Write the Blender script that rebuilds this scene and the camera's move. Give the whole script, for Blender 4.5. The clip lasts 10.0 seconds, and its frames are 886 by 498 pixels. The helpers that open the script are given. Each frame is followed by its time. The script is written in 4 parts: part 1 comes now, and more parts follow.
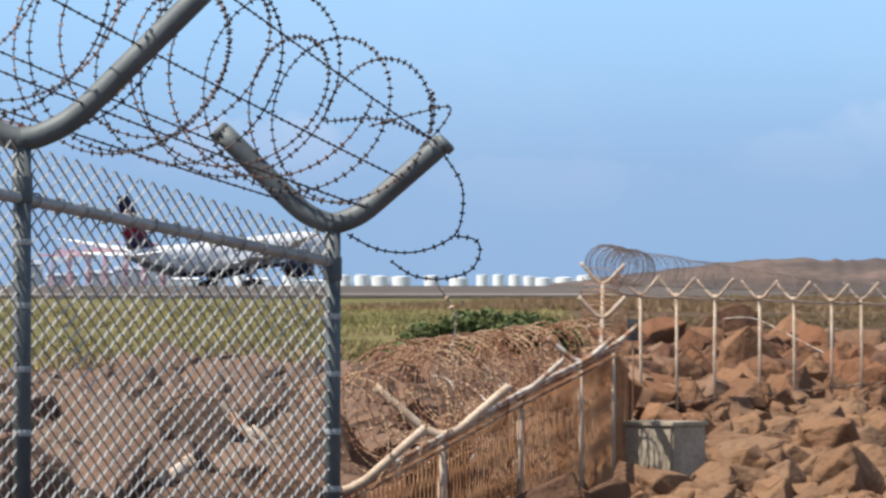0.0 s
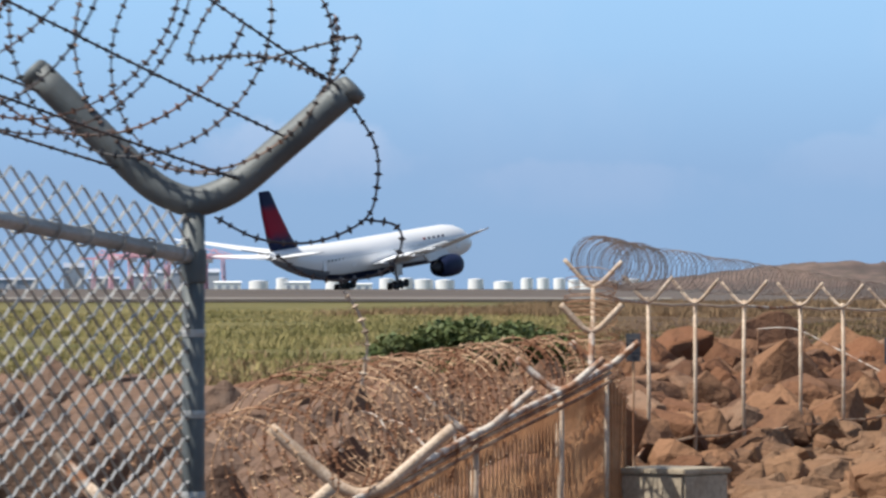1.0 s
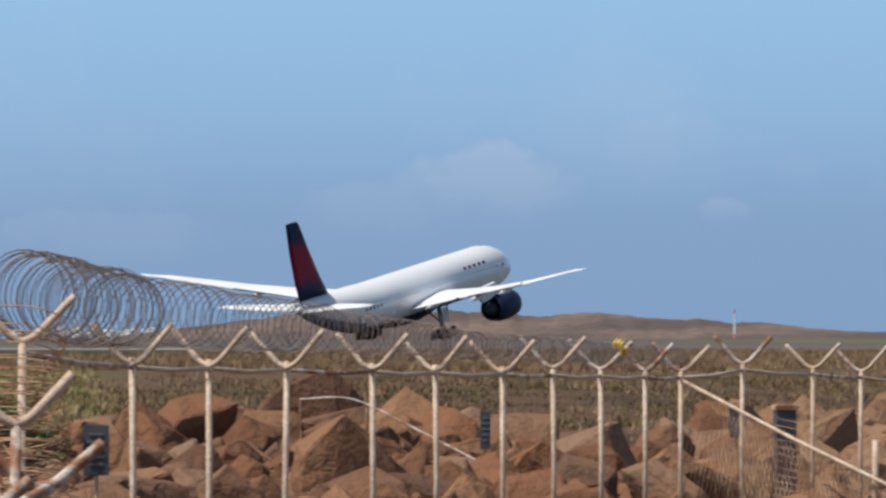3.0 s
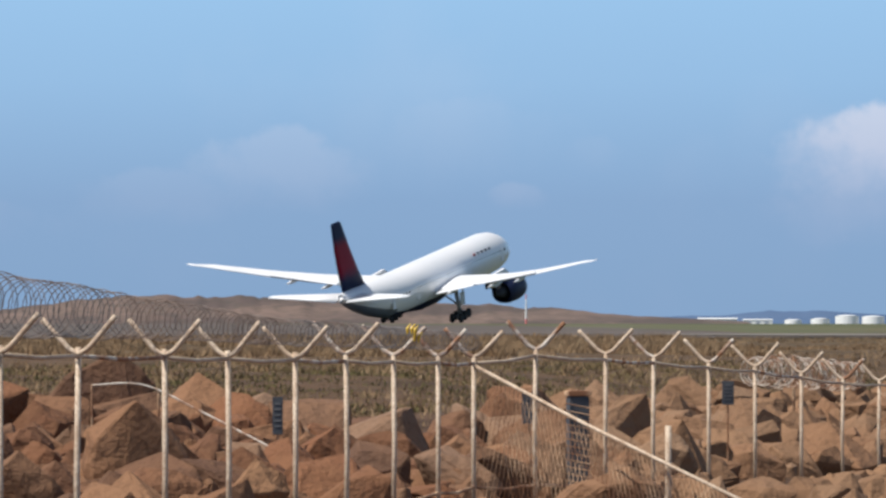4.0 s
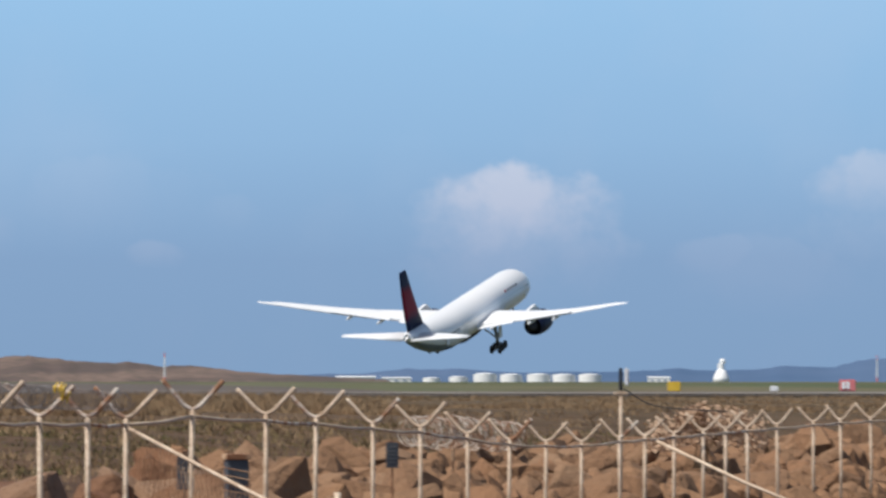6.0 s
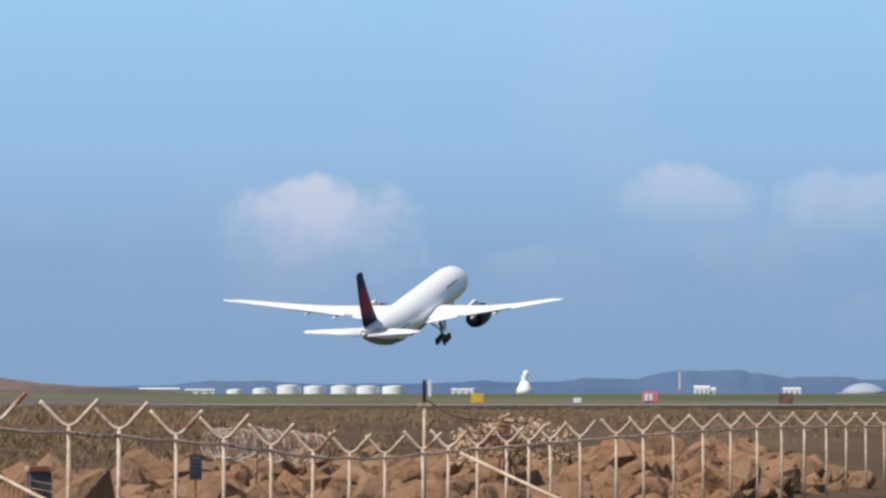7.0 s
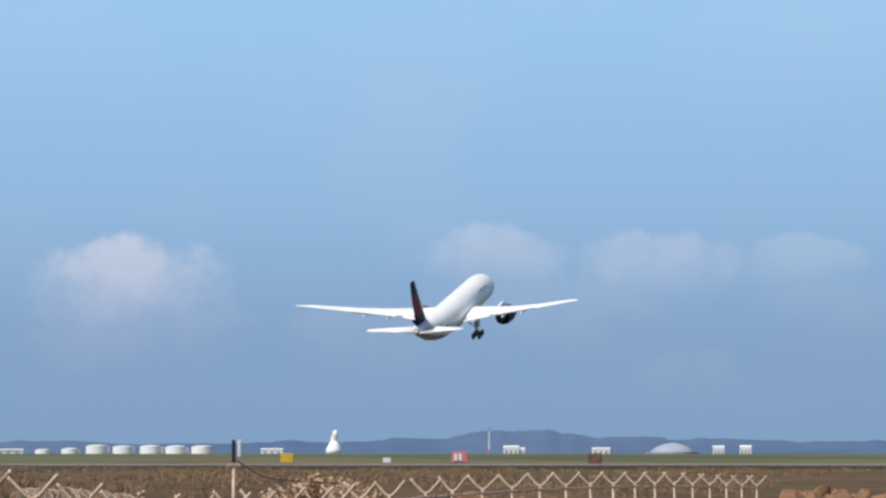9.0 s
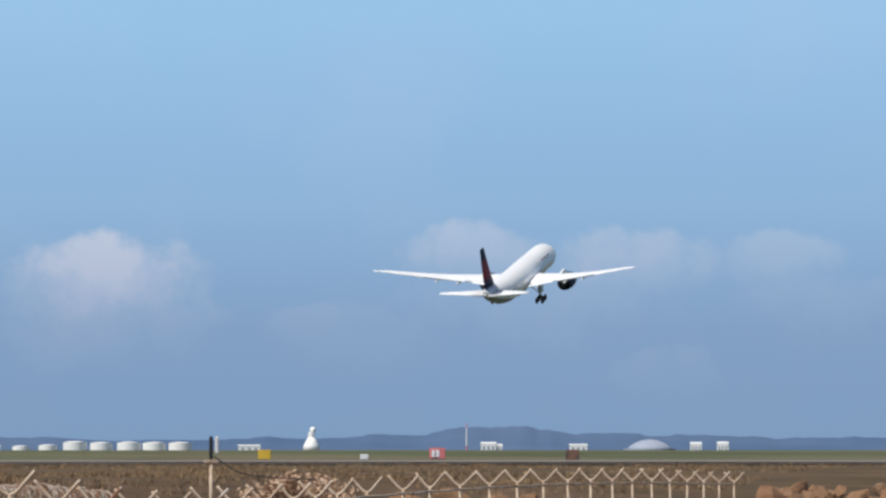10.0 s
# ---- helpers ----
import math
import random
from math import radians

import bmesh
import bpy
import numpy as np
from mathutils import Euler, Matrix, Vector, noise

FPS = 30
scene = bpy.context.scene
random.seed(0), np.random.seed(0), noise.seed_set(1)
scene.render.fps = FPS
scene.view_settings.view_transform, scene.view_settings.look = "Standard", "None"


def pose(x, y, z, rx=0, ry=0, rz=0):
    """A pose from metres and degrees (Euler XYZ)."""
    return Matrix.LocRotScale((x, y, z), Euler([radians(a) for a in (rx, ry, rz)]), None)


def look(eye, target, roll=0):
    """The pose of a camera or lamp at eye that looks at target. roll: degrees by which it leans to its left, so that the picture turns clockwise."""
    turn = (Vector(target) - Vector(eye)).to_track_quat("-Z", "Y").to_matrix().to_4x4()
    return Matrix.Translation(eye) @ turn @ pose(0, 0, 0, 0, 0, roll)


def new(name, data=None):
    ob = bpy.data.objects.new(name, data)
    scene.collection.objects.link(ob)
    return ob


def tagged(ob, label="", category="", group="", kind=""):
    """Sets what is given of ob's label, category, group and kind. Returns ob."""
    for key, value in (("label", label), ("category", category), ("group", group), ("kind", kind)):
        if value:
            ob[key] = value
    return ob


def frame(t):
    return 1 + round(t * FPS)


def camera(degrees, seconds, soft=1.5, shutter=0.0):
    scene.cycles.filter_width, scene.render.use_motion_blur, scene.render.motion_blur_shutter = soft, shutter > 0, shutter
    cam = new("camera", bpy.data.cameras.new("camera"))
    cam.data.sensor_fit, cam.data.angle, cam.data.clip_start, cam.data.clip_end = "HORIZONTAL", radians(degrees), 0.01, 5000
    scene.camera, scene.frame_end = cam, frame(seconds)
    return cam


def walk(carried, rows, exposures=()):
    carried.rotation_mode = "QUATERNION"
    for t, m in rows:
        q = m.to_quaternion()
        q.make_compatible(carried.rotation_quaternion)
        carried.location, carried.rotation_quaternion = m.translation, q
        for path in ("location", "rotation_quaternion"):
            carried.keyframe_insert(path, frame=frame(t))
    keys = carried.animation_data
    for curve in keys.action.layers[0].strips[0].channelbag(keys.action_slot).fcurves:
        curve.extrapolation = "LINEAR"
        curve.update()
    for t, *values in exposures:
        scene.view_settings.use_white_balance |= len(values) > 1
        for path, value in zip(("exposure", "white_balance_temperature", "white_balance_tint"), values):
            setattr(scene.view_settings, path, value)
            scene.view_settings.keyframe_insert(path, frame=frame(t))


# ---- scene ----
# ---- camera and its way ----
cam = camera(10.54, 10.0, soft=2.6, shutter=0.3)
walk(cam, [
    (0.0, pose(3.52, -40.33, 2.36, 90.416, 0, 8.395)),
    (0.5, pose(3.16, -31.91, 2.36, 90.565, 0, 9.419)),
    (1.0, pose(2.38, -25.25, 2.36, 90.456, 0, 8.952)),
    (1.5, pose(1.64, -18.99, 2.37, 90.545, 0, 7.995)),
    (1.7, pose(1.20, -15.30, 2.40, 90.727, 0, 7.661)),
    (2.0, pose(0.35, -9.38, 2.40, 90.982, 0, 6.546)),
    (2.2, pose(0.03, -6.89, 2.37, 90.950, 0, 5.642)),
    (3.3, pose(0.21, -3.42, 2.40, 91.062, 0, 2.425)),
    (3.5, pose(0.18, -3.33, 2.40, 90.943, 0, 1.802)),
    (4.0, pose(0.16, -3.44, 2.40, 90.865, 0, 0.760)),
    (4.5, pose(0.00, 0.00, 2.40, 91.398, 0, 0.0)),
    (5.0, pose(0.00, 0.00, 2.40, 91.741, 0, -1.168)),
    (5.5, pose(0.00, 0.00, 2.40, 92.097, 0, -2.019)),
    (6.0, pose(0.00, 0.00, 2.40, 91.558, 0, -3.557)),
    (6.2, pose(0.00, 0.00, 2.40, 91.456, 0, -4.165)),
    (7.3, pose(0.00, 0.00, 2.40, 91.922, 0, -6.156)),
    (7.5, pose(0.00, 0.00, 2.40, 92.124, 0, -6.194)),
    (8.0, pose(0.00, 0.00, 2.40, 92.648, 0, -6.229)),
    (8.5, pose(0.00, 0.00, 2.40, 92.331, 0, -7.137)),
    (9.0, pose(0.00, 0.00, 2.40, 92.414, 0, -8.169)),
    (9.5, pose(0.00, 0.00, 2.40, 92.535, 0, -8.176)),
    (10.0, pose(0.00, 0.00, 2.40, 92.371, 0, -8.438)),
], [(0.0, 0.45), (0.5, 0.34), (1.0, 0.35), (1.5, 0.31), (2.0, 0.10), (3.5, 0.0), (4.0, 0.12), (4.5, 0.02), (5.0, -0.01), (5.5, -0.10), (6.0, 0.02), (7.5, 0.08), (8.0, -0.16), (8.5, -0.04), (9.0, 0.02), (9.5, -0.10), (10.0, -0.06)])

# ---- sky and sun ----
SUN_AZ, SUN_EL = -120.0, 57.0     # degrees, azimuth clockwise from +y


class G:
    """Short hand for wiring node graphs."""

    def __init__(self, tree):
        self.t = tree
        tree.nodes.clear()

    def n(self, kind, **kw):
        node = self.t.nodes.new(kind)
        for k, v in kw.items():
            if k == "op":
                node.operation = v
            elif k == "blend":
                node.blend_type = v
            elif k == "ty":
                node.data_type = v
        return node

    def put(self, sock, v):
        if isinstance(v, bpy.types.NodeSocket):
            self.t.links.new(v, sock)
        else:
            sock.default_value = v

    def math(self, op, a, b=0.0, c=None, clamp=False):
        m = self.n("ShaderNodeMath", op=op)
        m.use_clamp = clamp
        self.put(m.inputs[0], a)
        self.put(m.inputs[1], b)
        if c is not None:
            self.put(m.inputs[2], c)
        return m.outputs[0]

    def mix(self, fac, a, b, blend="MIX"):
        m = self.n("ShaderNodeMix", ty="RGBA", blend=blend)
        self.put(m.inputs[0], fac)
        self.put(m.inputs[6], a if not isinstance(a, tuple) or len(a) == 4 else (*a, 1))
        self.put(m.inputs[7], b if not isinstance(b, tuple) or len(b) == 4 else (*b, 1))
        return m.outputs[2]

    def ramp(self, fac, stops):
        r = self.n("ShaderNodeValToRGB")
        el = r.color_ramp.elements
        while len(el) < len(stops):
            el.new(0.5)
        for e, (p, c) in zip(el, stops):
            e.position = p
            e.color = (*c, 1) if len(c) == 3 else c
        self.put(r.inputs[0], fac)
        return r.outputs[0]

    def n_z(self, vec):
        sp = self.n("ShaderNodeSeparateXYZ")
        self.put(sp.inputs[0], vec)
        return sp.outputs[2]

    def noise(self, vec, scale, detail=3.0, rough=0.55, dims="3D"):
        x = self.n("ShaderNodeTexNoise")
        x.inputs["Scale"].default_value = scale
        x.inputs["Detail"].default_value = detail
        x.inputs["Roughness"].default_value = rough
        if vec is not None:
            self.put(x.inputs["Vector"], vec)
        return x.outputs["Fac"]

    def map(self, v, a, b, c=0.0, d=1.0, smooth=False):
        m = self.n("ShaderNodeMapRange")
        m.interpolation_type = "SMOOTHSTEP" if smooth else "LINEAR"
        for s, w in zip(m.inputs, (v, a, b, c, d)):
            self.put(s, w)
        return m.outputs[0]


def build_world():
    w = bpy.data.worlds.new("sky")
    scene.world = w
    w.use_nodes = True
    g = G(w.node_tree)
    sky = g.n("ShaderNodeTexSky")
    sky.sky_type = "NISHITA"
    sky.sun_disc = False
    sky.sun_elevation = radians(SUN_EL)
    sky.sun_rotation = radians(SUN_AZ)
    sky.dust_density = 1.2
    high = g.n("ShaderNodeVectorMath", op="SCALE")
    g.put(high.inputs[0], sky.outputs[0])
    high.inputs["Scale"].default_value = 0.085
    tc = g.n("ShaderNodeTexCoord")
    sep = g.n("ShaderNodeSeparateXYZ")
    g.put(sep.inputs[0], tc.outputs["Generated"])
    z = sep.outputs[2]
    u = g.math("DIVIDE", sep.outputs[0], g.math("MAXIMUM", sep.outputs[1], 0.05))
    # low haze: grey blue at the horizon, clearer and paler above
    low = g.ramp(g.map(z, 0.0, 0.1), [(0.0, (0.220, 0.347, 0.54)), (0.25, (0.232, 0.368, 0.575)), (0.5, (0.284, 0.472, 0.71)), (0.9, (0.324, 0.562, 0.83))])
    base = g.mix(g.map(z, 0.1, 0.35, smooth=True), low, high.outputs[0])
    # cumulus near the horizon
    warp = g.noise(tc.outputs["Generated"], 55.0, 4.0, 0.6)
    warp2 = g.noise(tc.outputs["Generated"], 120.0, 4.0, 0.6)
    dens = None
    for az, el, rx, ry, k in ((4.35, 2.12, 0.0205, 0.0118, 0.78), (4.6, 1.5, 0.024, 0.009, 0.24), (8.95, 2.34, 0.0165, 0.0072, 0.42), (10.7, 2.27, 0.020, 0.0085, 0.38),
                              (9.6, 1.75, 0.034, 0.010, 0.17), (11.1, 0.95, 0.012, 0.007, 0.15), (12.5, 2.3, 0.014, 0.006, 0.26), (12.9, 1.7, 0.020, 0.009, 0.13), (6.75, 1.5, 0.010, 0.005, 0.15), (7.6, 1.3, 0.022, 0.008, 0.10),
                              (-0.3, 2.3, 0.022, 0.008, 0.06), (-2.75, 1.88, 0.021, 0.008, 0.22), (-4.0, 1.55, 0.018, 0.006, 0.12), (0.15, 1.52, 0.006, 0.003, 0.18), (1.0, 2.05, 0.007, 0.004, 0.06),
                              (-10.6, 1.65, 0.026, 0.008, 0.27), (-7.2, 1.25, 0.03, 0.006, 0.12)):
        du = g.math("DIVIDE", g.math("SUBTRACT", u, math.tan(radians(az))), rx)
        dz = g.math("DIVIDE", g.math("SUBTRACT", z, math.sin(radians(el))), ry)
        r2 = g.math("ADD", g.math("MULTIPLY", du, du), g.math("MULTIPLY", dz, dz))
        r2 = g.math("ADD", r2, g.math("MULTIPLY", g.math("SUBTRACT", warp, 0.5), 2.7))
        r2 = g.math("ADD", r2, g.math("MULTIPLY", g.math("SUBTRACT", warp2, 0.5), 0.9))
        edge = g.map(dz, -1.0, 0.6, 1.5, 0.5)
        m = g.math("MULTIPLY", g.map(r2, g.math("ADD", edge, 0.35), g.math("SUBTRACT", 0.75, edge), smooth=True), k)
        dens = m if dens is None else g.math("MAXIMUM", dens, m)
    wisps = g.math("MULTIPLY", g.map(g.noise(tc.outputs["Generated"], 18.0, 5.0), 0.5, 0.75), 0.10)
    dens = g.math("ADD", dens, wisps, clamp=True)
    tone = g.mix(g.map(z, 0.012, 0.045), (0.37, 0.42, 0.60), (0.59, 0.635, 0.76))
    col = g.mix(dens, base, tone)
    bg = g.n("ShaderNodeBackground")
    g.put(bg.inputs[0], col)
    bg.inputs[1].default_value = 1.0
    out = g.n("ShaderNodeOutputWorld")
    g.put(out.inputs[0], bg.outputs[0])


build_world()
sun_data = bpy.data.lights.new("sun", "SUN")
sun_data.energy, sun_data.angle, sun_data.color = 4.6, radians(0.55), (1.0, 0.95, 0.87)
sun = new("sun", sun_data)
_a, _e = radians(SUN_AZ), radians(SUN_EL)
sun.matrix_world = look((0, 0, 60), (-math.sin(_a) * math.cos(_e), -math.cos(_a) * math.cos(_e), 60 - math.sin(_e)))


# ---- materials ----
def material(name, build, rough=0.7, metal=0.0, bump=None, spec=0.5):
    """build(g, vec) gives the base colour; bump(g, vec) a height and its depth in metres."""
    m = bpy.data.materials.new(name)
    m.use_nodes = True
    g = G(m.node_tree)
    tc = g.n("ShaderNodeTexCoord")
    vec = tc.outputs["Object"]
    bs = g.n("ShaderNodeBsdfPrincipled")
    out = g.n("ShaderNodeOutputMaterial")
    g.put(out.inputs[0], bs.outputs[0])
    col = build(g, vec)
    g.put(bs.inputs["Base Color"], col if not isinstance(col, tuple) else (*col, 1))
    g.put(bs.inputs["Roughness"], rough(g, vec) if callable(rough) else rough)
    bs.inputs["Metallic"].default_value = metal
    bs.inputs["Specular IOR Level"].default_value = spec
    if bump:
        h, d = bump(g, vec)
        b = g.n("ShaderNodeBump")
        b.inputs["Strength"].default_value = 1.0
        b.inputs["Distance"].default_value = d
        g.put(b.inputs["Height"], h)
        g.put(bs.inputs["Normal"], b.outputs[0])
    return m


def world_vec(g):
    return g.n("ShaderNodeNewGeometry").outputs["Position"]


def two_tone(a, b, scale, lo=0.35, hi=0.65, detail=5.0, fine=None):
    def build(g, vec):
        v = world_vec(g)
        c = g.mix(g.map(g.noise(v, scale, detail), lo, hi), a, b)
        if fine:
            c = g.mix(g.math("MULTIPLY", g.map(g.noise(v, scale * 9, 3.0), 0.4, 0.75), fine[1]), c, fine[0])
        return c
    return build


def bumpy(scale, depth, detail=5.0):
    return lambda g, vec: (g.noise(vec, scale, detail), depth)


def rock_colour(g, vec):
    info = g.n("ShaderNodeObjectInfo")
    geo = g.n("ShaderNodeNewGeometry")
    pos = geo.outputs["Position"]
    rnd = g.math("FRACT", g.math("ADD", info.outputs["Random"], geo.outputs["Random Per Island"]))
    tint = g.ramp(rnd, [(0.0, (0.115, 0.055, 0.033)), (0.22, (0.27, 0.12, 0.062)), (0.42, (0.15, 0.084, 0.056)), (0.62, (0.35, 0.185, 0.10)), (0.8, (0.21, 0.105, 0.06)), (1.0, (0.32, 0.205, 0.135))])
    sx = g.n("ShaderNodeSeparateXYZ")
    g.put(sx.inputs[0], pos)
    grey = g.math("MULTIPLY", g.map(sx.outputs[0], -3.5, -7.0, smooth=True), g.map(sx.outputs[1], 48.0, 30.0))
    tint = g.mix(g.math("MULTIPLY", grey, 0.6), tint, (0.20, 0.16, 0.135))
    tan = g.math("MULTIPLY", g.map(sx.outputs[0], -3.6, -2.2, smooth=True), g.map(sx.outputs[1], 44.0, 34.0))
    tan = g.math("MAXIMUM", tan, g.math("MULTIPLY", g.map(sx.outputs[0], -0.5, 1.5), g.map(sx.outputs[1], 40.0, 47.0)))
    tint = g.mix(g.math("MULTIPLY", tan, 0.5), tint, (0.36, 0.225, 0.13))
    stain = g.map(g.noise(pos, 2.3, 6.0, 0.65), 0.35, 0.7)
    c = g.mix(g.math("MULTIPLY", stain, 0.42), tint, (0.29, 0.15, 0.078))
    # random dark blotches give the colour some of the crevices' shade
    dark = g.map(g.noise(pos, 7.0, 5.0, 0.7), 0.55, 0.75)
    c = g.mix(g.math("MULTIPLY", dark, 0.75), c, (0.06, 0.035, 0.025))
    return g.mix(1.0, c, (0.77, 0.775, 0.785), "MULTIPLY")


M = {}
M["rock"] = material("weathered_rock", rock_colour, 0.9, bump=bumpy(5.0, 0.09, 9.0), spec=0.15)


def ground_colour(g, vec):
    pos = world_vec(g)
    sx = g.n("ShaderNodeSeparateXYZ")
    g.put(sx.inputs[0], pos)
    x, y = sx.outputs[0], sx.outputs[1]
    dirt = g.mix(g.map(g.noise(pos, 0.5, 6.0), 0.35, 0.65), (0.06, 0.036, 0.024), (0.12, 0.07, 0.043))
    dry = g.mix(g.map(g.noise(pos, 0.22, 5.0), 0.35, 0.65), (0.07, 0.056, 0.03), (0.115, 0.084, 0.048))
    green = g.mix(g.map(g.noise(pos, 0.11, 6.0), 0.38, 0.62), (0.105, 0.098, 0.036), (0.19, 0.158, 0.07))
    green = g.mix(g.math("MULTIPLY", g.map(g.noise(pos, 1.6, 4.0), 0.5, 0.7), 0.5), green, (0.075, 0.095, 0.03))
    # left of the bank the field is green, to the right it is dry
    side = g.map(g.math("DIVIDE", x, g.math("MAXIMUM", y, 20.0)), -0.155, -0.118, smooth=True)
    scrub = g.map(g.noise(pos, 0.35, 5.0, 0.65), 0.48, 0.62)
    dry = g.mix(g.math("MULTIPLY", scrub, 0.7), dry, (0.052, 0.054, 0.026))
    dry = g.mix(g.math("MULTIPLY", g.map(g.noise(pos, 0.09, 4.0), 0.5, 0.7), 0.6), dry, (0.19, 0.13, 0.085))
    near = g.mix(side, green, g.mix(g.map(y, 60.0, 200.0), dirt, g.mix(0.6, dirt, dry)))
    sq = g.n("ShaderNodeVectorMath", op="MULTIPLY")
    g.put(sq.inputs[0], pos)
    sq.inputs[1].default_value = (1.0, 0.22, 1.0)
    band = g.map(g.noise(sq.outputs[0], 0.035, 5.0, 0.6), 0.42, 0.6)
    far = g.mix(g.map(g.noise(sq.outputs[0], 0.012, 5.0), 0.4, 0.6), (0.072, 0.092, 0.046), (0.125, 0.125, 0.072))
    far = g.mix(g.math("MULTIPLY", band, g.map(y, 300.0, 420.0, 0.75, 0.25)), far, (0.17, 0.115, 0.075))
    far = g.mix(g.math("MULTIPLY", g.map(g.noise(sq.outputs[0], 0.05, 4.0), 0.52, 0.66), 0.7), far, (0.055, 0.06, 0.032))
    c = g.mix(g.map(y, 210.0, 330.0, smooth=True), near, far)
    bank = g.map(y, 44.0, 60.0, smooth=True)
    return g.mix(bank, dirt, c)


M["ground"] = material("field_ground", ground_colour, 0.95, bump=bumpy(3.0, 0.05), spec=0.1)
M["tarmac"] = material("tarmac", two_tone((0.10, 0.085, 0.076), (0.145, 0.122, 0.108), 0.03, fine=((0.03, 0.03, 0.03), 0.4)), 1.0, spec=0.05)
M["concrete"] = material("old_concrete", two_tone((0.38, 0.31, 0.22), (0.52, 0.44, 0.33), 2.0, fine=((0.16, 0.13, 0.10), 0.5)), 0.9, bump=bumpy(14.0, 0.01))
M["pale_strip"] = material("pale_concrete", two_tone((0.17, 0.152, 0.135), (0.23, 0.21, 0.185), 0.05), 1.0, spec=0.05)
M["galv"] = material("galvanised_pipe", two_tone((0.105, 0.122, 0.126), (0.15, 0.166, 0.166), 3.0, fine=((0.13, 0.11, 0.09), 0.22)), 0.6, 0.2, bump=bumpy(20.0, 0.003))
M["wire"] = material("galvanised_wire", two_tone((0.36, 0.37, 0.36), (0.54, 0.54, 0.52), 2.5, fine=((0.24, 0.19, 0.14), 0.45)), 0.5, 0.3)
M["razor"] = material("razor_wire_steel", two_tone((0.095, 0.075, 0.068), (0.25, 0.13, 0.08), 1.3, 0.45, 0.62, fine=((0.07, 0.055, 0.05), 0.5)), 0.6, 0.3)
M["razor_dark"] = material("dark_razor_steel", two_tone((0.05, 0.05, 0.055), (0.12, 0.09, 0.08), 1.3, 0.45, 0.65), 0.55, 0.4)
M["razor_far"] = material("dull_coil_wire", two_tone((0.10, 0.095, 0.10), (0.17, 0.12, 0.095), 0.6), 0.6, 0.3)
M["rust"] = material("rusty_wire", two_tone((0.24, 0.105, 0.05), (0.64, 0.43, 0.265), 2.4, 0.42, 0.62, fine=((0.13, 0.06, 0.03), 0.4)), 0.85)
M["rust_mesh"] = material("rusty_mesh", two_tone((0.42, 0.19, 0.08), (0.56, 0.31, 0.155), 1.2, fine=((0.15, 0.07, 0.035), 0.4)), 0.85)
M["post"] = material("peeling_post_paint", two_tone((0.50, 0.375, 0.265), (0.70, 0.575, 0.44), 5.0, fine=((0.24, 0.115, 0.055), 0.7)), 0.7, bump=bumpy(30.0, 0.003))
M["post_rusty"] = material("rusted_white_pipe", two_tone((0.28, 0.13, 0.065), (0.66, 0.60, 0.52), 6.0, 0.42, 0.58, fine=((0.16, 0.08, 0.04), 0.5)), 0.8, bump=bumpy(30.0, 0.004))
M["plate"] = material("dark_plate", two_tone((0.045, 0.05, 0.06), (0.075, 0.08, 0.09), 6.0), 0.6)
M["bar"] = material("faded_lettering", two_tone((0.10, 0.10, 0.11), (0.14, 0.14, 0.14), 6.0), 0.7)
M["leaf"] = material("bush_leaf", two_tone((0.075, 0.11, 0.034), (0.17, 0.19, 0.07), 2.2, fine=((0.04, 0.07, 0.02), 0.35)), 0.6, spec=0.3)
M["grass"] = material("dry_grass", two_tone((0.20, 0.182, 0.066), (0.40, 0.32, 0.15), 0.25, fine=((0.15, 0.145, 0.05), 0.35)), 0.8, spec=0.15)
M["dead"] = material("dead_scrub", two_tone((0.203, 0.123, 0.066), (0.312, 0.221, 0.133), 0.8), 0.9, spec=0.1)
M["weed"] = material("olive_weed", two_tone((0.115, 0.098, 0.042), (0.21, 0.145, 0.075), 0.18, 0.42, 0.6, fine=((0.09, 0.085, 0.04), 0.35)), 0.85, spec=0.1)
M["brush"] = material("dry_brush", two_tone((0.40, 0.26, 0.17), (0.56, 0.40, 0.28), 0.8), 0.9, spec=0.1)
M["dune"] = material("scrub_ridge", two_tone((0.11, 0.083, 0.076), (0.19, 0.135, 0.112), 0.035, 0.42, 0.6, fine=((0.07, 0.066, 0.055), 0.8)), 0.95, spec=0.1)
# blue distance haze is put straight into the hills' base colour
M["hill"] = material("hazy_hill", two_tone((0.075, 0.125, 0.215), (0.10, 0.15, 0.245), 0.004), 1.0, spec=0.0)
M["white"] = material("white_paint", two_tone((0.74, 0.75, 0.76), (0.82, 0.82, 0.82), 0.05), 0.35)
M["tank"] = material("white_tank", two_tone((0.78, 0.78, 0.77), (0.86, 0.86, 0.85), 0.05), 0.6)
M["fus"] = material("aircraft_white", two_tone((0.78, 0.79, 0.80), (0.82, 0.82, 0.82), 0.15), 0.28)
M["wing"] = material("aircraft_grey", two_tone((0.72, 0.73, 0.74), (0.78, 0.79, 0.80), 0.3), 0.4)
M["navy"] = material("aircraft_navy", two_tone((0.012, 0.018, 0.05), (0.016, 0.024, 0.06), 0.5), 0.5, spec=0.15)
# rear belly grey: navy paint and underside shade merged into one colour
M["belly"] = material("aircraft_belly_shade_grey", two_tone((0.17, 0.19, 0.23), (0.21, 0.23, 0.27), 0.4), 0.45)
M["red"] = material("aircraft_red", two_tone((0.22, 0.008, 0.02), (0.30, 0.012, 0.03), 0.5), 0.6, spec=0.05)
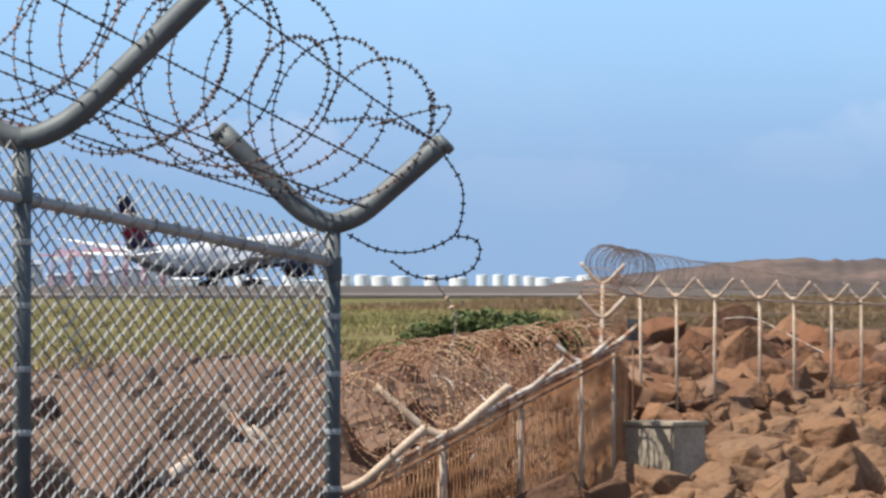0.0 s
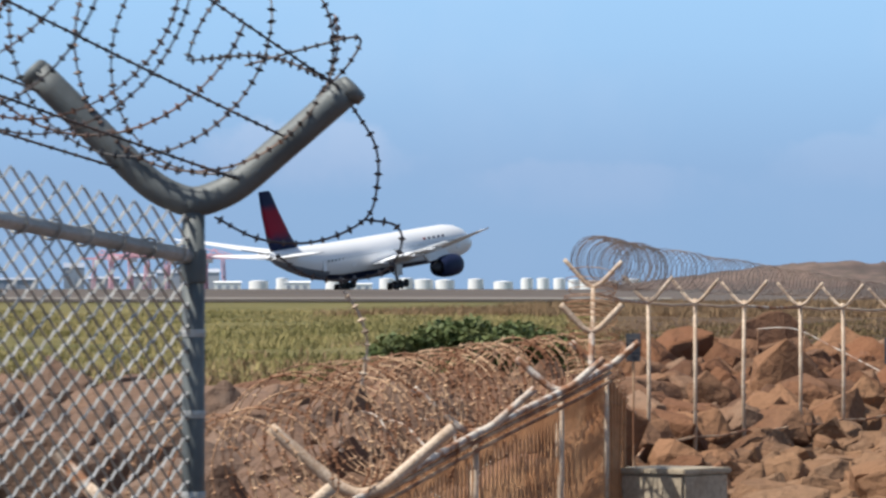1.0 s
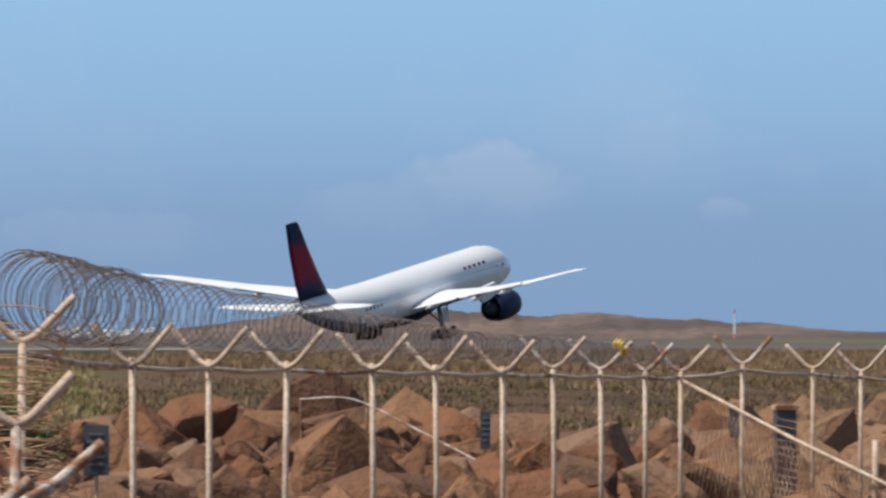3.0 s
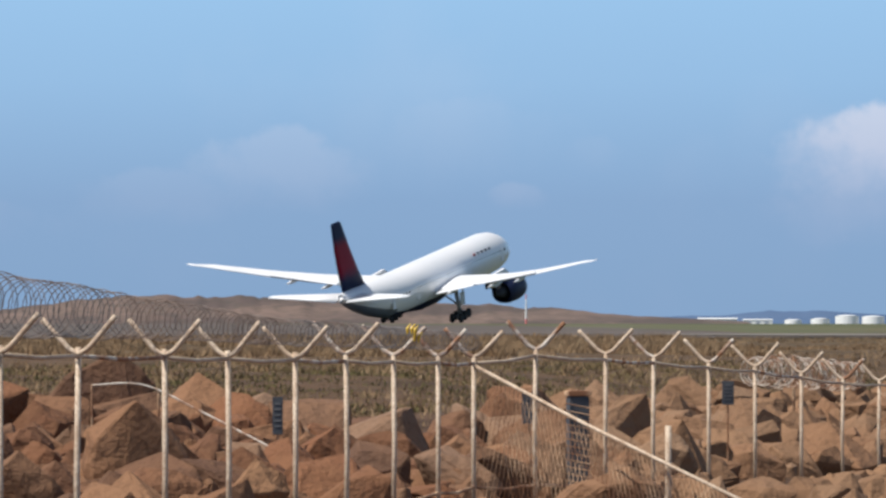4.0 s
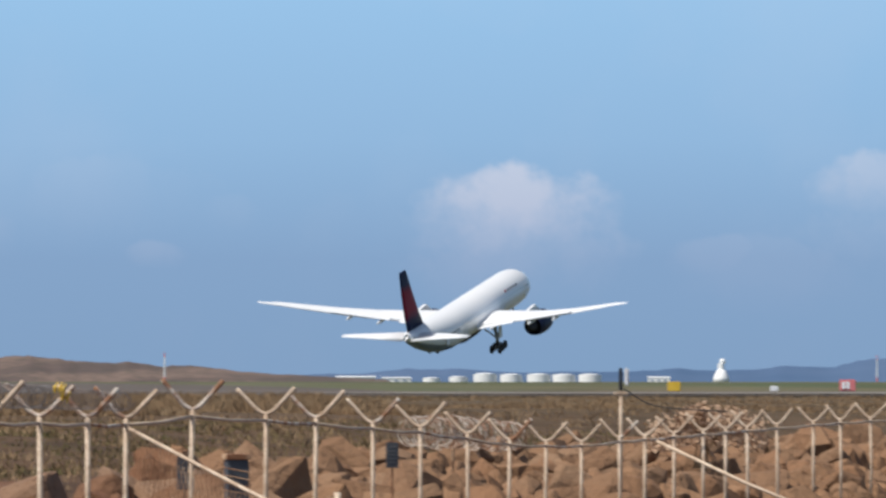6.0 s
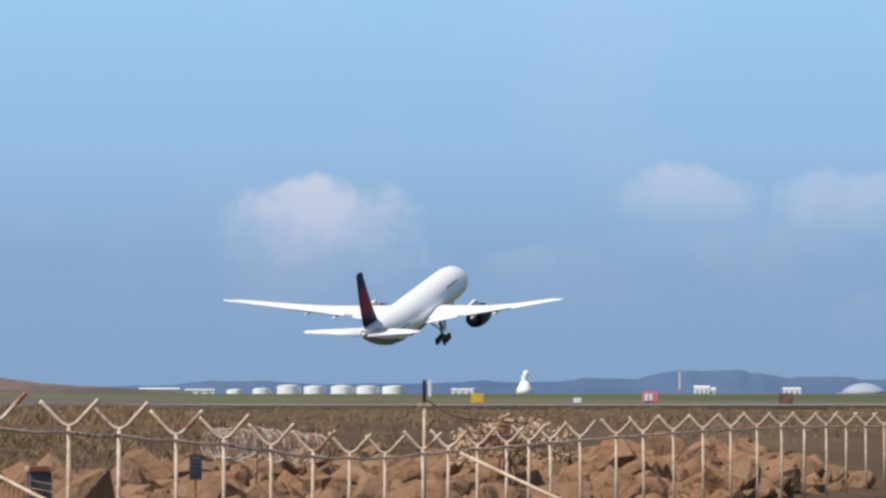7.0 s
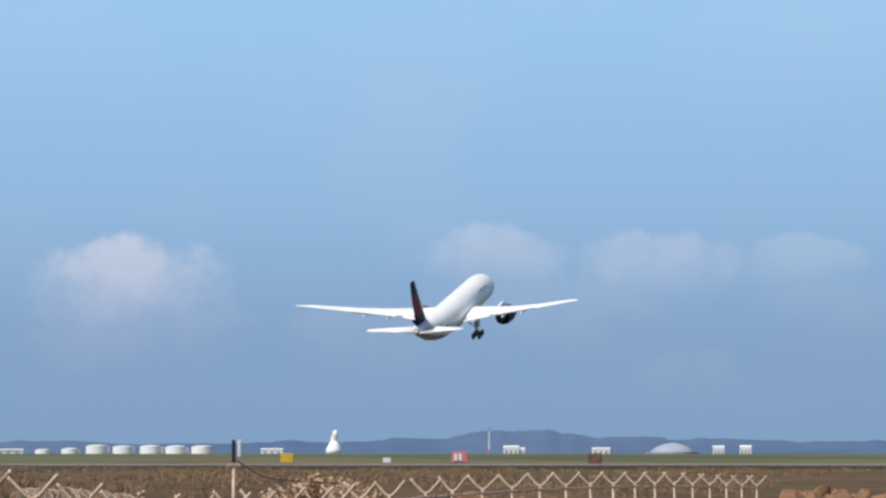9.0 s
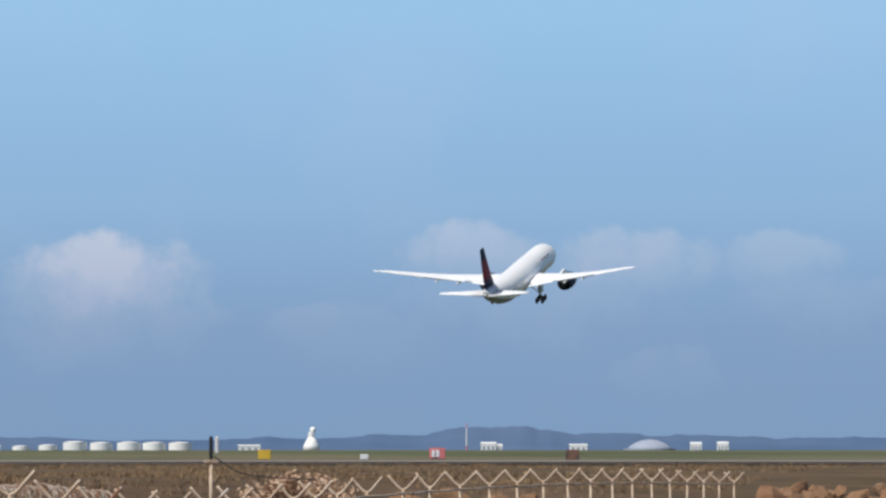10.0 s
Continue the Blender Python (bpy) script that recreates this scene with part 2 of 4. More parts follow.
M["tail"] = material("tail_livery", lambda g, v: (lambda z, n: g.mix(g.math("MULTIPLY", g.map(g.math("ADD", z, n), 11.0, 13.2, smooth=True), g.map(g.math("ADD", z, n), 17.9, 16.2, smooth=True)), (0.014, 0.02, 0.055), (0.20, 0.010, 0.028)))(g.n_z(v), g.math("MULTIPLY", g.noise(v, 0.6, 2.0), 1.2)), 0.55, spec=0.08)
M["glass"] = material("cockpit_glass", lambda g, v: (0.02, 0.025, 0.03), 0.1)
M["tyre"] = material("tyre_rubber", lambda g, v: (0.02, 0.02, 0.022), 0.8)
M["steel"] = material("gear_steel", two_tone((0.3, 0.3, 0.31), (0.4, 0.4, 0.41), 2.0), 0.4, 0.6)
M["dark"] = material("engine_dark", lambda g, v: (0.02, 0.02, 0.024), 0.6)
# crane red, paled to pink to carry the distance haze
M["crane"] = material("hazy_crane_red", two_tone((0.64, 0.34, 0.41), (0.70, 0.42, 0.48), 0.05), 0.7)
# blue-grey of far air painted into the building colour
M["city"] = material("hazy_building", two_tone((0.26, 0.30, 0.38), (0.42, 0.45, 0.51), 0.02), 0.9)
M["yellow"] = material("yellow_board", two_tone((0.62, 0.40, 0.03), (0.70, 0.46, 0.05), 2.0), 0.6)
M["signred"] = material("red_board", two_tone((0.60, 0.16, 0.17), (0.68, 0.22, 0.22), 2.0), 0.6)


# ---- mesh helpers ----
def mesh_of(name, verts, faces, mats, smooth=False, index=None):
    me = bpy.data.meshes.new(name)
    me.from_pydata([tuple(v) for v in verts], [], faces)
    for m in mats:
        me.materials.append(m)
    if smooth:
        me.polygons.foreach_set("use_smooth", [True] * len(me.polygons))
    if index is not None:
        me.polygons.foreach_set("material_index", index)
    me.update()
    return me


class Geo:
    """Gathers vertices and faces of one mesh."""

    def __init__(self):
        self.v, self.f = [], []

    def add(self, verts, faces):
        o = len(self.v)
        self.v.extend([tuple(p) for p in verts])
        self.f.extend([tuple(i + o for i in q) for q in faces])
        return self

    def box(self, c, s, rz=0.0, bevel=0.0):
        bm = bmesh.new()
        bmesh.ops.create_cube(bm, size=1.0, matrix=Matrix.LocRotScale(c, Euler((0, 0, rz)), s))
        if bevel:
            bmesh.ops.bevel(bm, geom=bm.edges[:], offset=bevel, segments=2, affect="EDGES")
        bm.verts.index_update()
        self.add([v.co[:] for v in bm.verts], [[v.index for v in f.verts] for f in bm.faces])
        bm.free()
        return self

    def tube(self, pts, r, sides=6, caps=True, closed=False):
        pts = np.asarray(pts, float)
        n = len(pts)
        rr = np.broadcast_to(np.asarray(r, float), (n,))
        tan = np.gradient(pts, axis=0)
        tan /= np.linalg.norm(tan, axis=1)[:, None] + 1e-12
        ref = np.array([0.0, 0.0, 1.0]) if abs(tan[0][2]) < 0.9 else np.array([1.0, 0.0, 0.0])
        a = np.cross(tan[0], ref)
        a /= np.linalg.norm(a)
        verts = []
        ang = np.arange(sides) * 2 * math.pi / sides
        for i in range(n):
            a = a - tan[i] * np.dot(a, tan[i])
            a /= np.linalg.norm(a) + 1e-12
            b = np.cross(tan[i], a)
            verts.extend(pts[i] + rr[i] * (np.cos(ang)[:, None] * a + np.sin(ang)[:, None] * b))
        faces = []
        for i in range(n - 1):
            for k in range(sides):
                k2 = (k + 1) % sides
                faces.append((i * sides + k, i * sides + k2, (i + 1) * sides + k2, (i + 1) * sides + k))
        if caps:
            faces.append(tuple(range(sides))[::-1])
            faces.append(tuple((n - 1) * sides + k for k in range(sides)))
        return self.add(verts, faces)

    def revolve(self, profile, axis="x", centre=(0, 0, 0), sides=20, caps=True):
        """profile: (along, radius) pairs."""
        verts, faces = [], []
        for a, r in profile:
            for k in range(sides):
                t = 2 * math.pi * k / sides
                p = (a, r * math.cos(t), r * math.sin(t)) if axis == "x" else (r * math.cos(t), r * math.sin(t), a) if axis == "z" else (r * math.cos(t), a, r * math.sin(t))
                verts.append(Vector(p) + Vector(centre))
        for i in range(len(profile) - 1):
            for k in range(sides):
                k2 = (k + 1) % sides
                faces.append((i * sides + k, i * sides + k2, (i + 1) * sides + k2, (i + 1) * sides + k))
        if caps:
            faces.append(tuple(range(sides))[::-1])
            faces.append(tuple((len(profile) - 1) * sides + k for k in range(sides)))
        return self.add(verts, faces)

    def mesh(self, name, mat, smooth=False):
        return mesh_of(name, self.v, self.f, [mat] if not isinstance(mat, (list, tuple)) else mat, smooth)


def part(name, geo, mat, parent, label="", smooth=False, m=None):
    """One mesh object under a thing or a part."""
    me = geo if isinstance(geo, bpy.types.Mesh) else geo.mesh(name, mat, smooth)
    ob = new(name, me)
    ob.parent = parent
    if m is not None:
        ob.matrix_basis = m
    return tagged(ob, label)


def thing(name, label, category, geo=None, mat=None, at=None, group="", kind="", smooth=False):
    ob = new(name, geo.mesh(name, mat, smooth) if geo else None)
    if at is not None:
        ob.matrix_basis = at
    return tagged(ob, label, category, group, kind)


# ---- the plan: fence line and ground ----
NEAR1, NEAR2 = Vector((-7.36, 5.33, 3.67)), Vector((-5.22, 10.73, 2.91))     # pipe tops of the near fence
LOW = [Vector((-5.46, 12.5, 0.05)), Vector((-4.64, 14.88, 0.61)), Vector((-4.1, 17.7, 1.05)), Vector((-3.65, 20.2, 1.38)), Vector((-3.5, 22.5, 1.57))]
CORNER = Vector((-3.72, 23.3, 2.37))
A0, A1 = Vector((-4.0, 30.7, 2.245)), Vector((-0.17, 44.8, 2.05))
B0, B1 = Vector((0.46, 46.0, 2.12)), Vector((7.55, 75.6, 1.49))
C1 = Vector((29.3, 139.0, 1.41))
LINE = np.array([(-16, -60), (-9.5, 0), (-7.36, 5.33), (-5.22, 10.73), (-4.64, 14.9), (-3.65, 20.2), (-3.72, 23.3), (-4.0, 30.7), (-0.17, 44.8), (0.46, 46.0), (7.55, 75.6), (29.3, 139.0), (60, 230)], float)


def signed(x, y):
    """Distance from the fence line: positive on the airfield's side."""
    p = np.stack([x, y], -1)
    best, side = np.full(x.shape, 1e9), np.ones(x.shape)
    for a, b in zip(LINE[:-1], LINE[1:]):
        d = b - a
        t = np.clip(((p - a) @ d) / (d @ d), 0, 1)
        q = p - (a + t[..., None] * d)
        r = np.hypot(q[..., 0], q[..., 1])
        s = d[0] * (p[..., 1] - a[1]) - d[1] * (p[..., 0] - a[0])
        m = r < best
        best = np.where(m, r, best)
        side = np.where(m, np.sign(s), side)
    return best * side


def height(x, y):
    x, y = np.asarray(x, float), np.asarray(y, float)
    s = np.clip(signed(x, y), -40, 60)
    dist = np.hypot(x, y)
    foot = np.interp(y, [-20, 5, 10, 12.5, 14, 21, 25, 30, 45, 60, 75, 140], [0.5, 0.0, -0.3, -0.5, -0.6, -0.4, 0.02, 0.32, 0.52, 0.2, -0.15, -0.25])
    front = np.interp(y, [-45, -15, 0, 8, 25, 40, 60, 140], [0.7, 0.4, -0.3, -0.7, -0.6, -0.3, -0.35, -0.45])
    crest = np.interp(y, [8, 20, 34, 42, 52, 60, 80, 140], [0.30, 0.42, 0.44, 0.55, 0.92, 1.0, 0.82, 0.65])
    z = np.where(s < 0, foot + (front - foot) * np.clip(-s / 5.0, 0, 1), 0)
    k = np.clip(s / 9.0, 0, 1)
    up = foot + (crest - foot) * k ** 0.8
    field = np.interp(dist, [50, 200, 350, 600, 1000, 2000, 4500], [0.98, 1.42, 1.66, 1.88, 1.92, 1.45, 0.3])
    beyond = np.clip((s - 10.5) / 9.0, 0, 1)
    z = np.where(s >= 0, up + (field - up) * beyond ** 1.0, z)
    farmix = np.clip((dist - 150) / 60, 0, 1)
    return z + (field - z) * farmix


def ground_z(x, y):
    return float(height(np.array([x]), np.array([y]))[0])


def ground():
    rings = np.concatenate([[0.01], np.geomspace(3.0, 4400.0, 190)])
    ang = np.concatenate([np.arange(-180, -32, 6.0), np.arange(-32, 32, 0.33), np.arange(32, 180, 6.0)])
    rr, aa = np.meshgrid(rings, np.radians(ang), indexing="ij")
    x, y = rr * np.sin(aa), rr * np.cos(aa) - 12.0
    z = height(x, y)
    z += np.where((rr > 20) & (rr < 170), 0.05 * np.sin(x * 0.9 + 1.3 * np.sin(y * 0.31)) * np.sin(y * 0.47), 0)
    n, m = x.shape
    verts = np.stack([x, y, z], -1).reshape(-1, 3)
    faces = [(i * m + j, i * m + (j + 1) % m, (i + 1) * m + (j + 1) % m, (i + 1) * m + j) for i in range(n - 1) for j in range(m)]
    faces = [f[::-1] for f in faces]
    ob = new("ground", mesh_of("ground", verts, faces, [M["ground"]], True))
    tagged(ob, "earth bank and grassy airfield, green and dry brown", "ground", kind="structure")


def strip(name, label, near, far, mat, lift, az0=-26, az1=26):
    """A paved band between two distances, given at angles from straight ahead."""
    az = np.linspace(az0, az1, 105)
    a = np.radians(az)
    d0 = np.interp(az, [p[0] for p in near], [p[1] for p in near])
    d1 = np.interp(az, [p[0] for p in far], [p[1] for p in far])
    rows = []
    for k in np.linspace(0, 1, 9):
        d = d0 + (d1 - d0) * k
        x, y = d * np.sin(a), d * np.cos(a)
        rows.append(np.stack([x, y, height(x, y) + lift], -1))
    v = np.concatenate(rows)
    m = len(az)
    f = [(i * m + j, i * m + j + 1, (i + 1) * m + j + 1, (i + 1) * m + j) for i in range(8) for j in range(m - 1)]
    tagged(new(name, mesh_of(name, v, f, [mat])), label, "runway", kind="structure")


ground()
strip("runway", "grey tarmac runway across the airfield", [(-26, 240), (-3, 250), (26, 250)], [(-26, 1050), (-4, 900), (3, 305), (26, 310)], M["tarmac"], 0.06)
strip("taxiway", "pale concrete taxiway beside the runway", [(-26, 262), (26, 262)], [(-26, 300), (26, 285)], M["pale_strip"], 0.12, -26, -6.3)
strip("taxiway_east", "pale concrete taxiway beyond dry scrub", [(1.5, 275), (3.5, 262), (26, 262)], [(1.5, 277), (3.5, 283), (26, 285)], M["pale_strip"], 0.12, 1.5, 26)


# ---- boulders ----
def boulder_mesh(seed, i):
    rnd = random.Random(seed)
    bm = bmesh.new()
    n = rnd.choice((16, 20, 24, 28))
    for _ in range(n):
        v = Vector((rnd.gauss(0, 1), rnd.gauss(0, 1), rnd.gauss(0, 1))).normalized()
        k = max(abs(v.x), abs(v.y), abs(v.z))
        v = v.lerp(v / k, rnd.uniform(0.55, 0.8)) * rnd.uniform(0.40, 0.53)
        bm.verts.new((v.x * 1.15, v.y * 0.95, v.z * 0.8))
    bmesh.ops.convex_hull(bm, input=bm.verts[:])
    loose = [v for v in bm.verts if not v.link_faces]
    bmesh.ops.delete(bm, geom=loose, context="VERTS")
    bmesh.ops.bevel(bm, geom=bm.edges[:], offset=0.02, segments=1, affect="EDGES", clamp_overlap=True)
    bmesh.ops.subdivide_edges(bm, edges=[e for e in bm.edges if e.calc_length() > 0.16], cuts=1, use_grid_fill=True)
    bmesh.ops.recalc_face_normals(bm, faces=bm.faces[:])
    for v in bm.verts:
        w = noise.noise(v.co * 5.0 + Vector((seed, 0, 0))) * 0.03 + noise.noise(v.co * 12.0 + Vector((0, seed, 0))) * 0.018
        v.co += v.co.normalized() * w
    me = bpy.data.meshes.new("boulder")
    bm.to_mesh(me)
    bm.free()
    me.materials.append(M["rock"])
    return me


def boulders():
    rnd = random.Random(5)
    shapes = [boulder_mesh(100 + i, i) for i in range(22)]
    data = [(np.array([v.co[:] for v in s.vertices]), [tuple(p.vertices) for p in s.polygons]) for s in shapes]
    bank = thing("rock_revetment", "bank of angular reddish brown boulders behind a fence", "rocks", kind="structure")
    spots = []

    def fill(x0, x1, y0, y1, s0, s1, step, lo, hi):
        n = int((x1 - x0) * (y1 - y0) / (step * step))
        x = np.array([rnd.uniform(x0, x1) for _ in range(n)])
        y = np.array([rnd.uniform(y0, y1) for _ in range(n)])
        s = signed(x, y)
        for a, b, c in zip(x, y, s):
            if s0 < c < s1 and abs(c) > 0.35:
                k = 0.75 if -1.4 < c < 0 and b > 24 else 1.0
                spots.append((a, b, k * (lo + (hi - lo) * rnd.random() ** 1.5) * (1.3 if rnd.random() < 0.10 else 1.0)))

    fill(-18, -3, 9, 34, 0.3, 9.5, 0.47, 0.40, 1.30)
    fill(-16, 6, 23, 58, 0.3, 9.8, 0.38, 0.30, 1.05)
    fill(-4, 5, 10, 44, -7.0, -0.3, 0.34, 0.24, 0.85)
    fill(0, 34, 45, 140, 0.3, 7.5, 0.7, 0.5, 1.1)
    fill(-4.2, 2, 22.5, 47, -2.4, -0.3, 0.27, 0.24, 0.55)
    fill(-1, 14, 43, 80, -7.0, -0.3, 0.5, 0.3, 0.9)
    fill(30, 56, 128, 175, -16, 9, 0.75, 0.45, 1.05)
    xs = np.array([p[0] for p in spots])
    ys = np.array([p[1] for p in spots])
    zs = height(xs, ys)
    keep = [i for i, (x, y, sz) in enumerate(spots) if not (y > 120 and 24 < x < y * 0.2165) and not (abs(x + 2.9) < 0.95 and abs(y - 22.5) < 1.6)]
    near = [i for i in keep if -8 < xs[i] < 3 and 22.5 < ys[i] < 50]
    chosen = set(near[::max(1, len(near) // 300)][:300])
    joined = Geo()
    for i in keep:
        x, y, sz = spots[i]
        rot = Euler((rnd.uniform(-0.8, 0.8), rnd.uniform(-0.8, 0.8), rnd.uniform(0, 6.28)))
        k = rnd.randrange(len(shapes))
        sc = Vector((sz * rnd.uniform(0.8, 1.3), sz * rnd.uniform(0.8, 1.2), sz * rnd.uniform(0.75, 1.15)))
        m = Matrix.LocRotScale((x, y, float(zs[i]) + sz * rnd.uniform(-0.30, 0.30)), rot, sc)
        if i in chosen:
            ob = new("boulder", shapes[k])
            ob.matrix_basis = m
            ob.parent = bank
        else:
            a = np.array(m)
            joined.add(data[k][0] @ a[:3, :3].T + a[:3, 3], data[k][1])
    part("boulder_fill", joined, M["rock"], bank, "heap of many angular reddish boulders")["kind"] = "stuff"


# ---- fences ----
def bent(pts, n=8):
    """A smooth line through control points (Catmull-Rom)."""
    p = [Vector(q) for q in pts]
    p = [2 * p[0] - p[1], *p, 2 * p[-1] - p[-2]]
    out = []
    for i in range(1, len(p) - 2):
        for k in range(n):
            t = k / n
            a, b, c, d = p[i - 1:i + 3]
            out.append(0.5 * (2 * b + (c - a) * t + (2 * a - 5 * b + 4 * c - d) * t * t + (3 * b - a - 3 * c + d) * t ** 3))
    out.append(p[-2])
    return out


def y_arms(geo_l, geo_r, top, across, half, rise, r, curl=0.16, sides=10):
    """Two arms that bend outwards from a post's top."""
    for geo, sgn in ((geo_l, -1), (geo_r, 1)):
        pts = [top + across * (sgn * -half * 0.03) + Vector((0, 0, -curl * rise * 0.3)), top + across * (sgn * half * 0.10) + Vector((0, 0, rise * 0.02)), top + across * (sgn * half * 0.28) + Vector((0, 0, rise * 0.14)),
               top + across * (sgn * half * 0.52) + Vector((0, 0, rise * 0.42)), top + across * (sgn * half) + Vector((0, 0, rise))]
        geo.tube(bent(pts, 5), r, sides)


def barbed(geo, pts, r, step, size, rnd, blade=True):
    """A wire with short barbs along it."""
    pts = np.asarray([tuple(p) for p in pts], float)
    geo.tube(pts, r, 4)
    seg = np.linalg.norm(np.diff(pts, axis=0), axis=1)
    cum = np.concatenate([[0], np.cumsum(seg)])
    for d in np.arange(step * 0.5, cum[-1], step):
        d = d + rnd.uniform(-0.1, 0.1) * step
        p = np.array([np.interp(d, cum, pts[:, k]) for k in range(3)])
        q = np.array([np.interp(d + 0.02, cum, pts[:, k]) for k in range(3)])
        t = q - p
        t /= np.linalg.norm(t) + 1e-9
        a = np.cross(t, (0.3, 0.5, 0.81))
        a /= np.linalg.norm(a) + 1e-9
        b = np.cross(t, a)
        th = rnd.uniform(0, 3.14)
        u = math.cos(th) * a + math.sin(th) * b
        w = np.cross(t, u)
        v = [p + t * size * 0.55, p - t * size * 0.55, p + u * size, p - u * size, p + w * size * 0.7, p - w * size * 0.7]
        geo.add(v, [(0, 2, 4), (0, 4, 3), (0, 3, 5), (0, 5, 2), (1, 4, 2), (1, 3, 4), (1, 5, 3), (1, 2, 5)])


def helix(c0, c1, r0, r1, turns, per=26, wobble=0.0, rnd=None, phase=0.0, sag=0.0):
    """Coil points about the line c0-c1."""
    c0, c1 = Vector(c0), Vector(c1)
    ax = (c1 - c0).normalized()
    side = ax.cross(Vector((0, 0, 1))).normalized()
    up = side.cross(ax)
    out = []
    n = int(turns * per)
    off = [(rnd.uniform(-1, 1), rnd.uniform(-1, 1), rnd.uniform(-1, 1)) for _ in range(int(turns) + 3)] if rnd else [(0, 0, 0)] * (int(turns) + 3)
    for i in range(n + 1):
        t = i / n
        k = t * turns
        j, f = int(k), k - int(k)
        o = [off[j][q] * (1 - f) + off[j + 1][q] * f for q in range(3)]
        r = (r0 + (r1 - r0) * t) * (1 + 0.5 * wobble * o[2])
        a = phase + 2 * math.pi * k
        c = c0.lerp(c1, t) + ax * (wobble * o[0] * r * 0.8 + 0.25 * wobble * r * math.sin(a)) + Vector((0, 0, wobble * o[1] * r * 0.5 - sag * 4 * t * (1 - t)))
        out.append(c + side * (r * math.cos(a)) + up * (r * math.sin(a)))
    return out


def chain_link(geo, p0, p1, z0, z1, step, pitch, r, base):
    """Zigzag wires hooked into each other. z0, z1: top heights at both ends; base: foot heights."""
    p0, p1 = Vector((p0[0], p0[1], 0)), Vector((p1[0], p1[1], 0))
    d = p1 - p0
    n = int(d.length / step)
    dirv = d.normalized()
    nor = Vector((-dirv.y, dirv.x, 0))
    for i in range(n):
        t = (i + 0.5) / n
        c = p0 + d * t
        zt, zb = z0 + (z1 - z0) * t, base[0] + (base[1] - base[0]) * t
        k = int((zt - zb) / (pitch * 0.5))
        pts = []
        for j in range(k + 1):
            sgn = 1 if (j + i) % 2 else -1
            pts.append(c + dirv * (sgn * step * 0.53) + nor * (sgn * r * 0.8) + Vector((0, 0, zt - j * pitch * 0.5)))
        geo.tube([tuple(q) for q in pts], r, 4, caps=False)


def near_fence():
    rnd = random.Random(11)
    f = thing("chain_link_fence", "grey galvanised chain-link fence with curved Y-shaped pipe arms", "fence")
    d = (NEAR2 - NEAR1)
    d.z = 0
    d.normalize()
    across = Vector((d.y, -d.x, 0))
    ends = [(NEAR1, 1.85, 1.75), (NEAR2, 1.19, 0.99)]
    for top, half, rise in ends:
        gz = ground_z(top.x, top.y) - 0.1
        g = Geo().tube([(top.x, top.y, gz), (top.x, top.y, (gz + top.z) / 2), (top.x, top.y, top.z + 0.06)], 0.088, 14)
        g.revolve([(top.z - 0.52, 0.098), (top.z - 0.50, 0.104), (top.z - 0.28, 0.104), (top.z - 0.26, 0.098)], "z", (top.x, top.y, 0), 14)
        post = part("post", g, M["galv"], f, smooth=True)
        for sgn in (-1, 1):
            g = Geo()
            ar = Vector((0.989, 0.146, 0))
            y_arms(g if sgn < 0 else Geo(), g if sgn > 0 else Geo(), top + Vector((0, 0, 0.11)), ar, half, rise * 0.91 * (1.08 if sgn < 0 else 0.95), 0.118, 0.05, 14)
            part("arm", g, M["galv"], f, "grey bent pipe arm", smooth=True)
            tip = top + ar * (sgn * half) + Vector((0, 0, rise * (1.08 if sgn < 0 else 0.95)))
            dirn = (Vector((sgn * half * 0.45, 0, rise * 0.53))).normalized()
            g = Geo().tube([tip - dirn * 0.02, tip + dirn * 0.05, tip + dirn * 0.07], [0.1195, 0.1195, 0.105], 14)
            part("end_cap", g, M["galv"], f, smooth=True)
        for k in range(4):
            zc = top.z - 0.9 - k * 0.62
            g = Geo().revolve([(zc - 0.03, 0.094), (zc, 0.097), (zc + 0.03, 0.094)], "z", (top.x, top.y, 0), 12)
            part("clamp", g, M["wire"], f)
    r0, r1 = NEAR1 + Vector((0, 0, -0.48)), NEAR2 + Vector((0, 0, -0.32))
    part("top_rail", Geo().tube([tuple(r0 - (r1 - r0) * 0.5), tuple(r0), tuple(r0.lerp(r1, 0.5)), tuple(r1)], 0.06, 12), M["wire"], f, smooth=True)
    g = Geo()
    b0, b1 = ground_z(NEAR1.x, NEAR1.y) + 0.05, ground_z(NEAR2.x, NEAR2.y) + 0.05
    e0 = NEAR1 - (NEAR2 - NEAR1) * 0.5
    chain_link(g, e0, NEAR2, NEAR1.z + 0.46, NEAR2.z - 0.02, 0.112, 0.17, 0.0125, (b0, b1))
    part("chain_mesh", g, M["wire"], f, "diamond chain-link wire mesh")
    # ties round the rail
    for k in range(14):
        c = r0.lerp(r1, (k + 0.5) / 14)
        g = Geo().tube([tuple(c + Vector((math.sin(a) * 0.02, 0, 0)) + (r1 - r0).normalized() * 0.01 * math.cos(a) + across * 0.075 * math.cos(a) + Vector((0, 0, 0.075 * math.sin(a)))) for a in np.linspace(0, 6.28, 13)], 0.011, 4)
        part("tie", g, M["wire"], f)
    # coil of razor wire on the arms
    coil = thing("razor_wire_coil", "loose spiral of rust-stained razor wire on fence arms", "razor wire")
    ax0 = NEAR1 + Vector((-0.35, -1.0, 1.45))
    ax1 = NEAR2 + d * 1.2 + Vector((0.02, 0, 1.03))
    g = Geo()
    turns = [Vector(q) for q in helix(ax0, ax1, 1.02, 0.94, 7.3, 40, 0.22, rnd, 1.0)]
    tie = NEAR2 + Vector((0.989, 0.146, 0)) * 1.15 + Vector((0, 0, 0.98))
